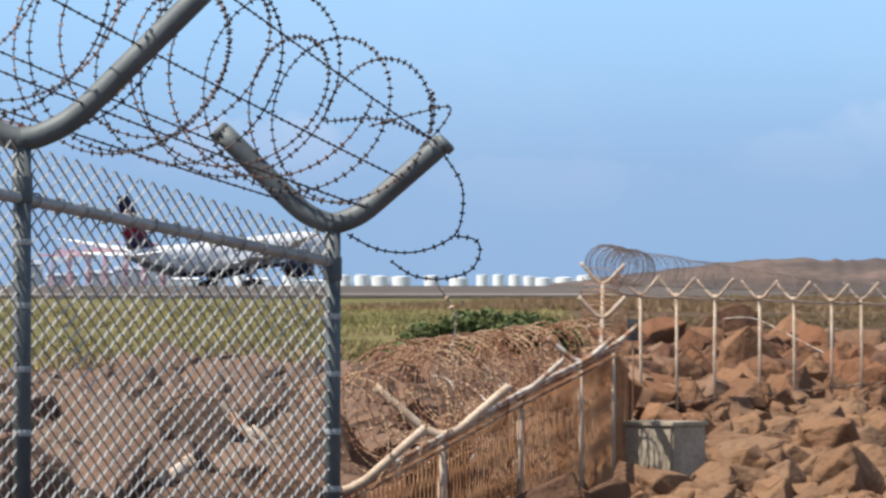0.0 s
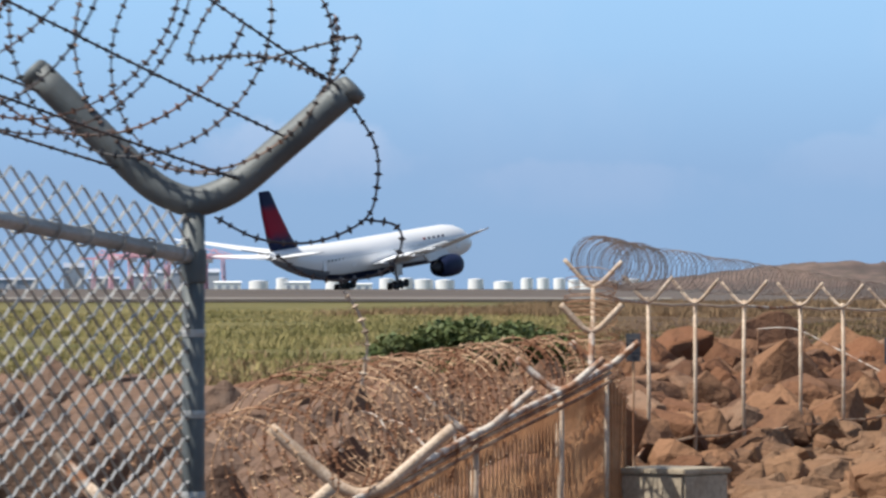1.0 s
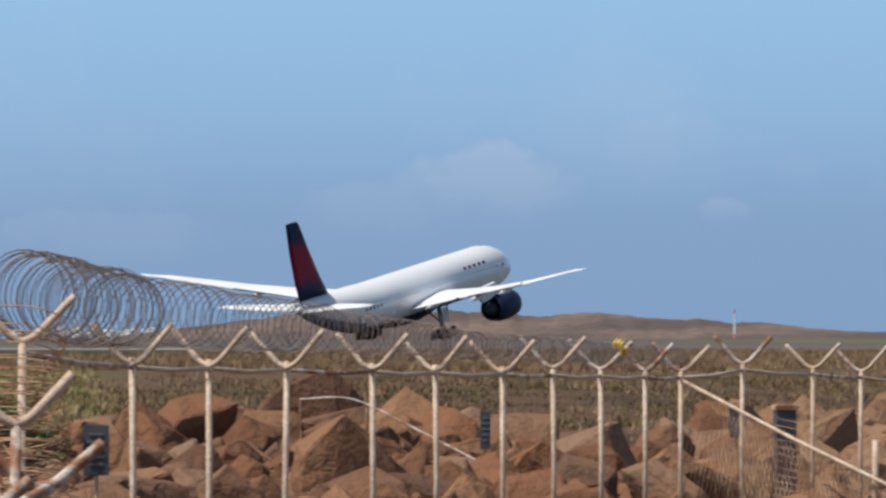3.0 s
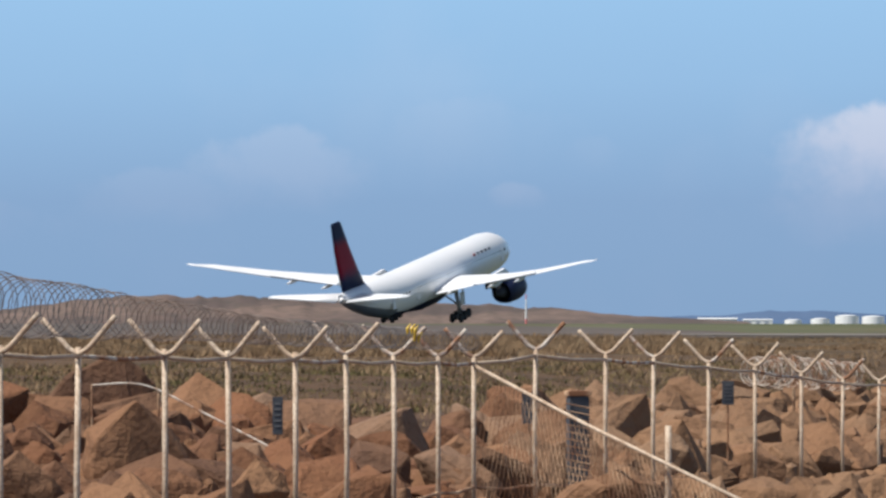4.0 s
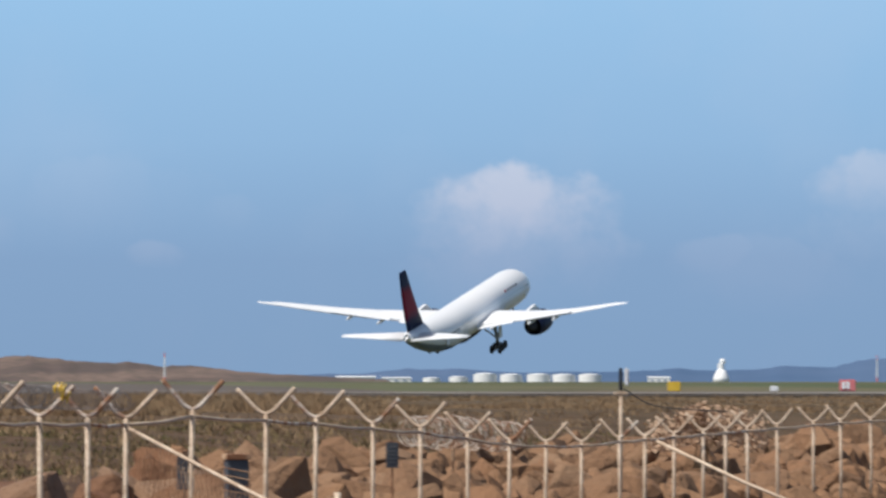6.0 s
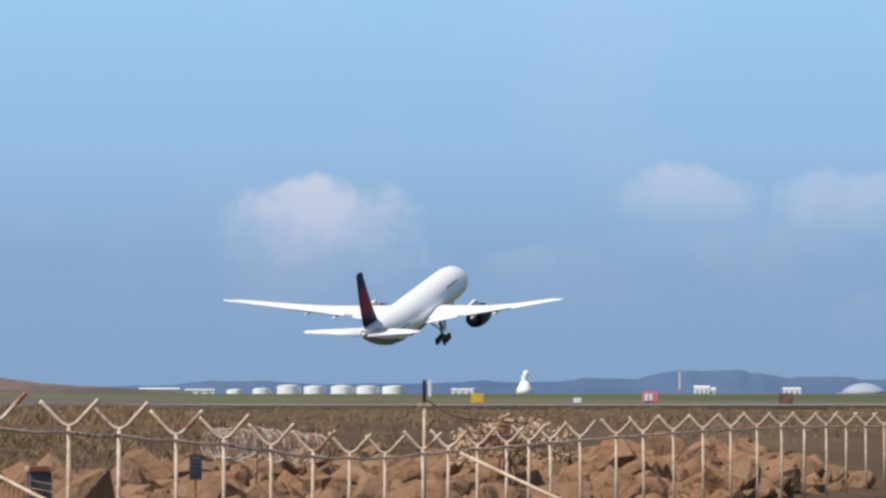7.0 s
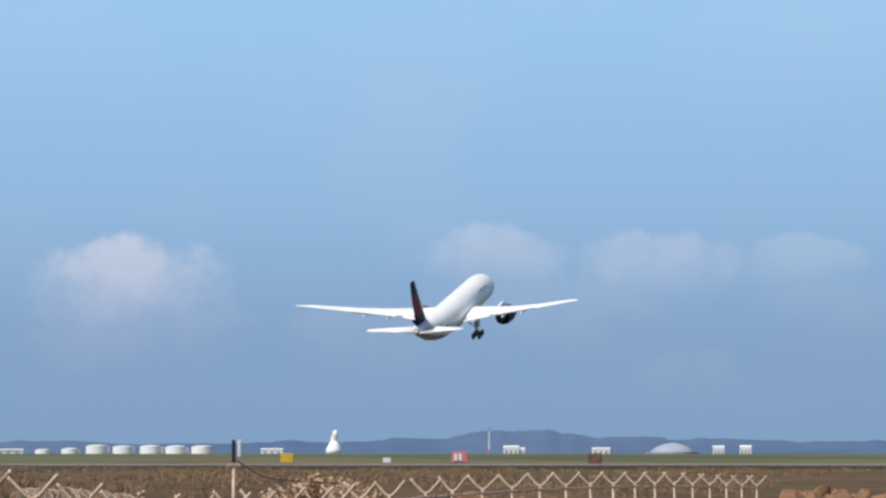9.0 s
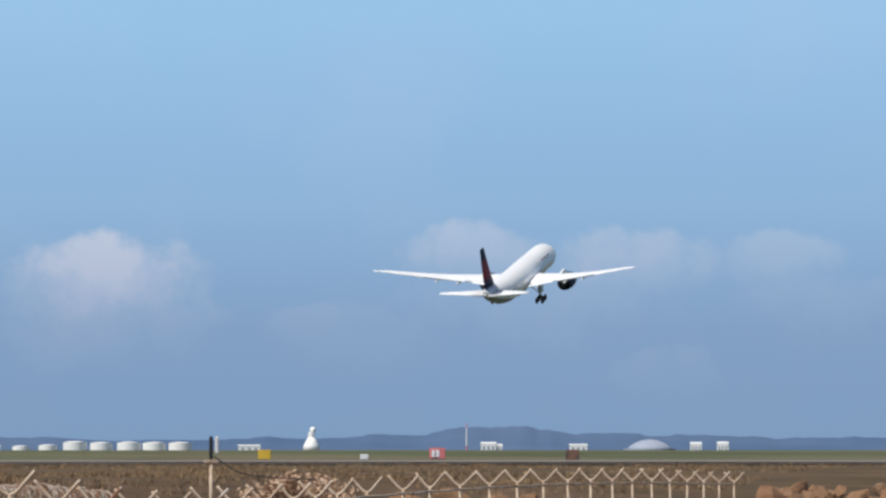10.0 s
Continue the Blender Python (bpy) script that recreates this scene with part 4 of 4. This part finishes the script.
def shed(az, d, w, h, mat, name="warehouse", label="low white warehouse far across the airfield"):
    p = polar(az, d)
    t = thing(name, label, "building", group="buildings on the horizon")
    rz = radians(-az)
    part("wall", Geo().box((p.x, p.y, p.z + h / 2 - 0.3), (w, w * 0.5, h + 0.6), rz), mat, t)
    g = Geo()
    c, s = math.cos(rz), math.sin(rz)
    pr = [(-w * 0.52, -w * 0.27, h), (w * 0.52, -w * 0.27, h), (w * 0.52, w * 0.27, h), (-w * 0.52, w * 0.27, h), (-w * 0.52, 0, h * 1.22), (w * 0.52, 0, h * 1.22)]
    g.add([(p.x + a * c - b * s, p.y + a * s + b * c, p.z + q) for a, b, q in pr], [(0, 1, 5, 4), (2, 3, 4, 5), (0, 4, 3), (1, 2, 5), (0, 3, 2, 1)])
    part("roof", g, mat, t)
    for k in (-0.3, 0.0, 0.3):
        q = Vector((k * w, -w * 0.252, h * 0.3))
        part("door", Geo().box((p.x + q.x * c - q.y * s, p.y + q.x * s + q.y * c, p.z + q.z), (w * 0.14, 0.2, h * 0.6), rz), M["city"], t)


def gantry_crane(az, d, h):
    p = polar(az, d)
    t = thing("gantry_crane", "red and white harbour gantry crane on the horizon", "crane", group="harbour cranes")
    w = h * 0.5
    for sx in (-0.5, 0.5):
        for sy in (-0.3, 0.3):
            part("leg", Geo().tube([(p.x + sx * w, p.y + sy * w, p.z - 0.5), (p.x + sx * w * 0.9, p.y + sy * w, p.z + h * 0.4), (p.x + sx * w * 0.8, p.y + sy * w, p.z + h * 0.75)], h * 0.022, 6), M["crane"], t)
        part("beam", Geo().tube([(p.x + sx * w * 0.95, p.y - 0.3 * w, p.z + h * 0.3), (p.x + sx * w * 0.95, p.y + 0.3 * w, p.z + h * 0.3)], h * 0.02, 6), M["crane"], t)
    part("boom", Geo().box((p.x + 0.15 * w, p.y, p.z + h * 0.78), (w * 2.6, h * 0.05, h * 0.055)), M["crane"], t)
    part("cab", Geo().box((p.x - 0.3 * w, p.y, p.z + h * 0.70), (w * 0.4, h * 0.08, h * 0.1)), M["white"], t)
    part("apex", Geo().tube([(p.x - 0.4 * w, p.y, p.z + h * 0.78), (p.x - 0.05 * w, p.y, p.z + h), (p.x + 0.4 * w, p.y, p.z + h * 0.78)], h * 0.02, 6), M["crane"], t)
    part("stay", Geo().tube([(p.x - 0.05 * w, p.y, p.z + h), (p.x + 0.6 * w, p.y, p.z + h * 0.9), (p.x + 1.3 * w, p.y, p.z + h * 0.79)], h * 0.01, 5), M["crane"], t)


def board(az, d, w, h, z, mat, name, label, marks=None):
    p = polar(az, d)
    t = thing(name, label, "airfield sign")
    rz = radians(-az)
    part("panel", Geo().box((p.x, p.y, p.z + z + h / 2), (w, 0.25, h), rz, 0.03), mat, t)
    for k in (-0.35, 0.35):
        part("leg", Geo().box((p.x + k * w, p.y + 0.05, p.z + z / 2 - 0.1), (0.1, 0.1, z + 0.3), rz), M["steel"], t)
    if marks:
        for k in (-0.28, 0.0, 0.28):
            part("marking", Geo().box((p.x + k * w * 0.99, p.y - 0.14, p.z + z + h * 0.5), (w * 0.2, 0.04, h * 0.62), rz), marks, t)


def far_things():
    rnd = random.Random(17)
    # right-hand row of round tanks
    for az, w, h in ((3.42, 7.0, 1.5), (3.74, 7.6, 1.9), (4.06, 9.6, 3.1), (4.37, 9.0, 2.8), (4.70, 9.6, 2.9), (5.00, 9.4, 2.8), (5.31, 9.4, 2.8)):
        storage_tank(az, 1950.0, w, h)
    for az, w, h in ((2.52, 16.0, 2.0), (3.0, 12.0, 1.6), (6.13, 9.0, 1.8), (1.5, 20, 1.6), (2.05, 14, 1.5)):
        shed(az, 1980.0, w, h, M["tank"])
    # left-hand rows of white tanks and sheds
    a = -11.6
    while a < -6.6:
        w = rnd.choice((5.0, 6.5, 8.0, 11.0))
        h = rnd.uniform(3.0, 4.6) if w < 11 else rnd.uniform(2.0, 3.0)
        if w >= 11:
            shed(a, 1950.0, w, h, M["tank"])
        else:
            storage_tank(a, 1950.0, w, h)
        a += math.degrees(w / 1950.0) + rnd.choice((0.02, 0.03, 0.05, 0.14))
    for az, h in ((-13.1, 17.0), (-12.88, 19.0), (-12.66, 18.0), (-12.45, 20.0), (-12.2, 18.0), (-11.98, 19.0), (-11.75, 17.5)):
        gantry_crane(az, 2050.0, h)
    a = -17.5
    while a < -11.5:
        w = rnd.uniform(8, 22)
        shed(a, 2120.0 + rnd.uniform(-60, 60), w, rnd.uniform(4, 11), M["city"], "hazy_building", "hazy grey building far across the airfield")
        a += math.degrees(w / 2100.0) + rnd.uniform(0.0, 0.15)
    # right-hand airfield furniture
    board(6.31, 300.0, 0.80, 0.60, 0.10, M["yellow"], "yellow_board", "yellow airfield direction board on short legs")
    board(8.37, 300.0, 1.0, 0.70, 0.12, M["signred"], "red_white_board", "red and white airfield board on short legs", M["white"])
    board(7.50, 300.0, 0.5, 0.32, 0.10, M["white"], "white_board", "small white airfield board on short legs")
    board(9.98, 300.0, 0.85, 0.66, 0.05, M["razor"], "equipment_cabinet", "dark brown airfield equipment cabinet")
    p = polar(6.87, 1300.0)
    t = thing("radar_tower", "white radar tower with a dome and dish", "tower")
    part("base", Geo().revolve([(p.z - 0.3, 2.3), (p.z + 1.3, 2.1), (p.z + 2.4, 1.5), (p.z + 3.4, 0.9)], "z", (p.x, p.y, 0), 16), M["tank"], t, smooth=True)
    part("shaft", Geo().revolve([(p.z + 3.2, 0.9), (p.z + 5.0, 0.8)], "z", (p.x, p.y, 0), 12), M["tank"], t)
    part("dish", Geo().revolve([(-0.35, 0.2), (0.0, 0.7), (0.25, 0.85), (0.45, 0.7)], "y", (p.x + 0.45, p.y, p.z + 5.5), 16), M["tank"], t, smooth=True)
    for k, az, d, h, name in ((0, 8.72, 1300.0, 7.2, "lattice_mast"), (1, 0.24, 1000.0, 6.2, "lattice_mast")):
        p = polar(az, d)
        t = thing(name, "slim red and white mast on the airfield", "mast", group="masts")
        for j in range(6):
            z0, z1 = p.z + h * j / 6 - (0.3 if j == 0 else 0), p.z + h * (j + 1) / 6
            part("section", Geo().tube([(p.x, p.y, z0), (p.x, p.y, (z0 + z1) / 2), (p.x, p.y, z1)], 0.24 - 0.02 * j, 6), M["signred"] if j in (0, 5) else M["tank"], t)
    p = polar(10.9, 1900.0)
    t = thing("dome_hall", "low white dome-roofed hall on the horizon", "building")
    # white hall takes the haze-tinted building colour
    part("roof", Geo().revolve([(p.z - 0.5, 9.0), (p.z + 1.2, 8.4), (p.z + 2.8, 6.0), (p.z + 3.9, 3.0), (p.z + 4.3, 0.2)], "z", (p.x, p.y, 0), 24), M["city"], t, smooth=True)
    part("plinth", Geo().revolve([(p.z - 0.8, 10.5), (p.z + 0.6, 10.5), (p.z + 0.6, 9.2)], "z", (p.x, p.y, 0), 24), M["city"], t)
    for az, w, h in ((8.98, 6.0, 2.6), (10.05, 7.0, 2.0), (11.45, 4.5, 2.6), (11.77, 4.5, 2.7), (9.1, 3.0, 2.0)):
        shed(az, 1900.0, w, h, M["tank"])


# ---- the airliner ----
def airliner():
    """Origin on the ground between the main wheels; x forward, y left, z up."""
    craft = thing("airliner", "white twin-engine airliner with navy and red tail taking off", "aeroplane")
    # fuselage rings: x, centre height, radius
    rings = [(32.5, 4.35, 0.05), (32.3, 4.38, 0.45), (31.6, 4.45, 1.0), (30.2, 4.65, 1.75), (28.2, 4.95, 2.45), (26.0, 5.12, 2.9), (23.5, 5.2, 3.08), (18, 5.2, 3.1), (6, 5.2, 3.1), (-6, 5.2, 3.1), (-12, 5.22, 3.1),
             (-16, 5.5, 2.95), (-20, 5.98, 2.55), (-24, 6.6, 1.95), (-27.5, 7.25, 1.3), (-29.6, 7.75, 0.75), (-30.3, 8.0, 0.35)]
    v, f, idx = [], [], []
    n = 32
    rings = [(x, zc + 0.62, r * 1.04) for x, zc, r in rings]
    for x, zc, r in rings:
        for k in range(n):
            t = 2 * math.pi * k / n
            v.append((x, r * math.sin(t), zc + r * math.cos(t)))
    for i in range(len(rings) - 1):
        for k in range(n):
            k2 = (k + 1) % n
            f.append((i * n + k, i * n + k2, (i + 1) * n + k2, (i + 1) * n + k))
            # navy paint under the front, grey with painted-in shade under the rear
            low = math.cos(2 * math.pi * (k + 0.5) / n) < (-0.66 if rings[i][0] > -14 else -0.60)
            idx.append((1 if rings[i][0] > -14 else 2) if low and -28 < rings[i][0] < 20 else 0)
    f.append(tuple(range(n)))
    idx.append(0)
    f.append(tuple((len(rings) - 1) * n + k for k in range(n))[::-1])
    idx.append(0)
    fus = part("fuselage", mesh_of("fuselage", v, f, [M["fus"], M["navy"], M["belly"]], True, idx), None, craft)
    # wing to body fairing
    part("belly_fairing", Geo().revolve([(9.5, 0.2), (7.5, 1.3), (3, 1.75), (-3, 1.75), (-7.5, 1.2), (-9.5, 0.2)], "x", (0, 0, 3.6), 20), M["navy"], craft, smooth=True)

    def loft(secs, mat, name, label="", tip=True):
        """secs: leading point, chord, thickness, along x to the rear."""
        prof = [(0, 0), (0.06, 0.45), (0.25, 0.95), (0.45, 1.0), (0.75, 0.55), (1.0, 0.06), (0.75, -0.15), (0.45, -0.45), (0.2, -0.55), (0.05, -0.35)]
        vv, ff = [], []
        for (x, y, z), ch, th, vert in secs:
            for a, b in prof:
                vv.append((x - a * ch, y + (b * th if vert else 0), z + (0 if vert else b * th)))
        m = len(prof)
        for i in range(len(secs) - 1):
            for k in range(m):
                k2 = (k + 1) % m
                ff.append((i * m + k, i * m + k2, (i + 1) * m + k2, (i + 1) * m + k))
        ff.append(tuple(range(m)))
        ff.append(tuple((len(secs) - 1) * m + k for k in range(m)))
        me = mesh_of(name, vv, ff, [mat], True)
        bm = bmesh.new()
        bm.from_mesh(me)
        bmesh.ops.recalc_face_normals(bm, faces=bm.faces[:])
        bm.to_mesh(me)
        bm.free()
        return part(name, me, None, craft, label)

    for s in (1, -1):
        secs = []
        for y, le, ch, z, th in ((1.5, 11.0, 15.0, 4.3, 1.05), (3.2, 9.6, 13.2, 4.6, 0.95), (6.5, 6.9, 10.6, 5.2, 0.72), (10.5, 3.9, 8.5, 5.85, 0.55), (15.5, 0.2, 6.6, 6.75, 0.42), (21, -3.6, 4.9, 7.95, 0.3),
                                 (26.5, -7.2, 3.5, 9.3, 0.21), (29.5, -9.2, 2.6, 10.05, 0.15), (31.4, -10.9, 1.4, 10.4, 0.09), (32.3, -12.0, 0.5, 10.7, 0.05)):
            secs.append(((le, s * y, z), ch, th, False))
        loft(secs, M["wing"], "wing")
        # flaps set for take-off, lowered behind the wing
        for y0, y1, x0, x1, z0, z1, c0, c1 in ((3.4, 10.0, -3.3, -4.5, 4.5, 5.86, 1.3, 1.0), (11.6, 21.0, -4.7, -8.0, 6.2, 8.2, 0.9, 0.6)):
            g = Geo()
            vv = []
            for y, x, z, c in ((y0, x0, z0, c0), (y1, x1, z1, c1)):
                z += 0.12
                vv += [(x + 0.35, s * y, z + 0.12), (x - c, s * y, z - c * 0.08), (x - c, s * y, z - c * 0.08 - 0.06), (x + 0.35, s * y, z - 0.16)]
            g.add(vv, [(0, 1, 5, 4), (1, 2, 6, 5), (2, 3, 7, 6), (3, 0, 4, 7), (0, 3, 2, 1), (4, 5, 6, 7)])
            part("flap", g, M["wing"], craft)
        for y, x, z in ((6.2, -4.2, 4.8), (13.2, -5.4, 5.95), (18.0, -7.0, 7.0)):
            part("flap_fairing", Geo().revolve([(2.6, 0.05), (1.6, 0.24), (-0.6, 0.26), (-2.0, 0.05)], "x", (x, s * y, z), 10), M["wing"], craft, smooth=True)
        loft([((-23.6, s * 0.8, 7.9), 7.2, 0.55, False), ((-25.6, s * 4.2, 8.2), 5.2, 0.4, False), ((-28.2, s * 8.6, 8.6), 3.1, 0.25, False), ((-29.6, s * 10.8, 8.8), 1.9, 0.12, False)], M["wing"], "tailplane")
        # engine: hollow nacelle
        ex, ey, ez = 10.2, s * 9.7, 2.85
        e = part("engine", Geo().revolve([(1.9, 1.55), (2.1, 1.68), (1.9, 1.82), (0.2, 1.98), (-2.2, 1.9), (-3.9, 1.55), (-4.0, 1.45), (-3.0, 1.4), (-1.0, 1.45), (1.0, 1.5), (1.9, 1.55)], "x", (ex, ey, ez), 28, caps=False), M["navy"], craft, "dark navy engine nacelle", smooth=True)
        part("core", Geo().revolve([(1.2, 0.15), (0.6, 0.5), (-1.0, 1.40), (-1.05, 1.42), (-3.4, 1.05), (-5.0, 0.65), (-6.0, 0.08)], "x", (ex, ey, ez), 20), M["dark"], e, smooth=True)
        part("lip", Geo().revolve([(1.85, 1.60), (2.13, 1.69), (1.88, 1.83)], "x", (ex, ey, ez), 28, caps=False), M["steel"], e, smooth=True)
        g = Geo()
        g.add([(ex + 0.5, ey - 0.2, ez + 1.8), (ex + 0.5, ey + 0.2, ez + 1.8), (ex - 6.5, ey + 0.2, ez + 1.2), (ex - 6.5, ey - 0.2, ez + 1.2), (ex - 2.5, ey - 0.25, ez + 3.4), (ex - 2.5, ey + 0.25, ez + 3.4), (ex - 9, ey + 0.2, ez + 3.1), (ex - 9, ey - 0.2, ez + 3.1)],
              [(0, 1, 2, 3), (4, 7, 6, 5), (0, 4, 5, 1), (1, 5, 6, 2), (2, 6, 7, 3), (3, 7, 4, 0)])
        part("pylon", g, M["wing"], e)
        # main gear: strut, braces, door and a six-wheel bogie
        gear = part("main_gear", Geo().tube([(0, s * 5.5, 0.9), (0.0, s * 5.3, 2.2), (0.1, s * 5.0, 4.2)], [0.3, 0.28, 0.34], 10), M["steel"], craft, smooth=True)
        part("bogie_beam", Geo().tube([(1.6, s * 5.5, 0.95), (0, s * 5.5, 0.85), (-1.6, s * 5.5, 0.55)], 0.2, 8), M["steel"], gear)
        part("side_brace", Geo().tube([(0, s * 5.4, 1.9), (0, s * 4.4, 2.8), (0, s * 3.2, 3.6)], 0.13, 7), M["steel"], gear)
        part("drag_brace", Geo().tube([(0.2, s * 5.4, 1.8), (1.6, s * 5.2, 2.9), (2.8, s * 5.0, 4.0)], 0.12, 7), M["steel"], gear)
        part("gear_door", Geo().box((0.1, s * 5.95, 3.1), (1.7, 0.08, 1.9), 0, 0.02), M["wing"], gear)
        for j, x in enumerate((1.5, 0.0, -1.5)):
            for o in (-0.7, 0.7):
                z = 0.95 - 0.13 * (j + 0.4)
                part("wheel", Geo().revolve([(-0.26, 0.34), (-0.26, 0.52), (-0.2, 0.66), (0, 0.70), (0.2, 0.66), (0.26, 0.52), (0.26, 0.34)], "y", (x, s * 5.5 + o, z - 0.2), 18), M["tyre"], gear, smooth=False)
        # cabin windows as a dark line of small panes
        for x in np.arange(-17.0, 25.5, 1.05):
            if -1 < x < 1:
                continue
            part("cabin_window", Geo().box((x, s * 3.12, 6.3), (0.32, 0.1, 0.36)), M["glass"], craft)
        for x in (23.8, 10.5, -9.5, -17.9):
            part("cabin_door", Geo().box((x, s * (3.13 if x > -15 else 2.82), 5.65), (1.05, 0.12, 1.9), 0, 0.02), M["wing"], craft)
        # airline lettering as plain bars
        for k in range(5):
            part("lettering", Geo().box((13.4 + k * 1.5, s * 2.84, 7.25), (0.6, 0.16, 0.6)), M["navy"] if k else M["red"], craft, "dark lettering block")
    # fin
    loft([((-20.7, 0, 8.2), 8.5, 0.55, True), ((-23.5, 0, 11.6), 7.0, 0.42, True), ((-26.2, 0, 15.6), 5.2, 0.3, True), ((-28.2, 0, 18.9), 3.6, 0.2, True), ((-28.8, 0, 19.35), 3.0, 0.1, True)], M["tail"], "fin", "navy and dark red tail fin")
    part("fin_root", Geo().revolve([(-17.5, 0.05), (-20.0, 0.5), (-26.0, 0.75), (-29.2, 0.3)], "x", (0, 0, 8.5), 12), M["fus"], craft, smooth=True)
    # cockpit panes and nose gear
    for y in (-1.1, -0.38, 0.38, 1.1):
        part("cockpit_pane", Geo().box((29.35 - abs(y) * 0.35, y, 6.9 - abs(y) * 0.12), (0.75, 0.62, 0.6), -y * 0.5, 0.05), M["glass"], craft)
    ng = part("nose_gear", Geo().tube([(25.5, 0, 0.6), (25.6, 0, 1.6), (25.8, 0, 3.0)], [0.14, 0.16, 0.2], 8), M["steel"], craft)
    for o in (-0.4, 0.4):
        part("wheel", Geo().revolve([(-0.18, 0.3), (-0.15, 0.5), (0, 0.54), (0.15, 0.5), (0.18, 0.3)], "y", (25.5, o, 0.55), 16), M["tyre"], ng)
    part("tail_light", Geo().revolve([(-30.2, 0.3), (-30.7, 0.2), (-30.9, 0.05)], "x", (0, 0, 8.0), 10), M["steel"], craft, smooth=True)
    return craft


near_fence()
low_fence()
far_fence()
small_fence_things()
far_things()
plane = airliner()
ridge("scrub_ridge", "long low brown scrub ridge beyond the runway", "ridge", M["dune"], -9.0, 4.5, 1250.0,
      [(-9, 0), (-7.2, 0.0), (-6.6, 0.06), (-5.9, 0.16), (-5.1, 0.27), (-4.1, 0.31), (-3.3, 0.29), (-2.4, 0.28), (-1.7, 0.25), (-0.6, 0.22), (0.0, 0.20), (0.95, 0.13), (1.4, 0.08), (2.3, 0.03), (2.9, 0), (4.5, 0)], 4.0, 0.2, 60.0)
# hills whose blue haze is only their material's colour
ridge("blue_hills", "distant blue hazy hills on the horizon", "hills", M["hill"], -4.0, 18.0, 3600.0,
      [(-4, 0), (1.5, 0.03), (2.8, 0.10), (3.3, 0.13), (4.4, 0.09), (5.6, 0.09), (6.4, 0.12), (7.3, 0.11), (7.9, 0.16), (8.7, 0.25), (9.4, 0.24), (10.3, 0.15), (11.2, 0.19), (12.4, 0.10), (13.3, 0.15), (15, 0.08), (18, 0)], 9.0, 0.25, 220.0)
bush((-8.4, 46.6, ground_z(-8.4, 46.6) - 0.05), (1.55, 0.8, 2.10 - ground_z(-8.4, 46.6)), 34000, 4, M["leaf"], "green_bush", "dense dark green bush at the edge of boulders")
bush((11.1, 94.3, 0.85), (1.0, 0.7, 1.25), 2600, 6, M["brush"], "dead_shrub", "dry brown leafless shrub behind the fence")
tufts("field_grass", "rough yellow-green grass of the airfield", (-60, -8, 38, 170), 26000, 0.07, 0.26, M["grass"], 7, 9.0, 90)
tufts("bank_scrub", "dry brown grass clumps on the bank", (-16, 60, 44, 190), 11000, 0.08, 0.28, M["dead"], 9, 7.0, 60)
tufts("bank_weeds", "dull olive weeds along the top of the bank", (-13, 34, 48, 135), 20000, 0.05, 0.17, M["weed"], 19, 9.0, 34)
tufts("verge_scrub", "low dry scrub along the runway verge", (-30, 9, 150, 256), 12000, 0.16, 0.46, M["dead"], 12, 5.0, 79.0)
tufts("east_scrub", "low dry scrub along the runway verge", (9, 75, 175, 256), 9000, 0.06, 0.22, M["dead"], 13, 5.0, 79.0)
boulders()


def craft_pose(x, y, z, heading, pitch, bank):
    return pose(x, y, z, bank, -pitch, 90 - heading)


def motions():
    walk(plane, [
        (0.0, craft_pose(-172.4, 870.1, 1.90, 28.2, 4.41, -0.7)),
        (0.5, craft_pose(-162.5, 823.4, 1.96, 25.9, 5.06, -0.9)),
        (1.0, craft_pose(-138.5, 790.1, 2.1, 23.6, 5.71, -1.4)),
        (1.5, craft_pose(-112.3, 722.0, 2.1, 22.5, 6.41, -1.5)),
        (2.0, craft_pose(-76.4, 617.8, 2.02, 22.4, 7.11, -1.0)),
        (3.5, craft_pose(-29.0, 657.4, 2.37, 22.04, 9.64, -0.33)),
        (4.0, craft_pose(-11.7, 705.3, 2.72, 21.71, 10.30, -0.30)),
        (4.5, craft_pose(5.5, 689.2, 3.50, 21.82, 10.85, -0.21)),
        (5.0, craft_pose(22.0, 732.3, 4.43, 22.00, 11.32, 0.0)),
        (5.5, craft_pose(37.0, 763.9, 5.48, 22.20, 11.81, 0.22)),
        (6.0, craft_pose(54.1, 803.9, 7.35, 22.32, 12.35, 0.38)),
        (7.5, craft_pose(102.9, 927.5, 14.93, 22.85, 13.91, -0.16)),
        (8.0, craft_pose(121.7, 983.3, 19.49, 22.94, 14.27, -0.40)),
        (8.5, craft_pose(137.8, 1024.8, 23.58, 23.10, 14.43, -0.61)),
        (9.0, craft_pose(154.4, 1058.1, 27.81, 23.42, 14.43, -0.71)),
        (9.5, craft_pose(170.0, 1097.2, 32.70, 23.79, 14.34, -0.56)),
        (10.0, craft_pose(187.5, 1139.3, 37.56, 24.10, 14.19, -0.22)),
    ])


motions()
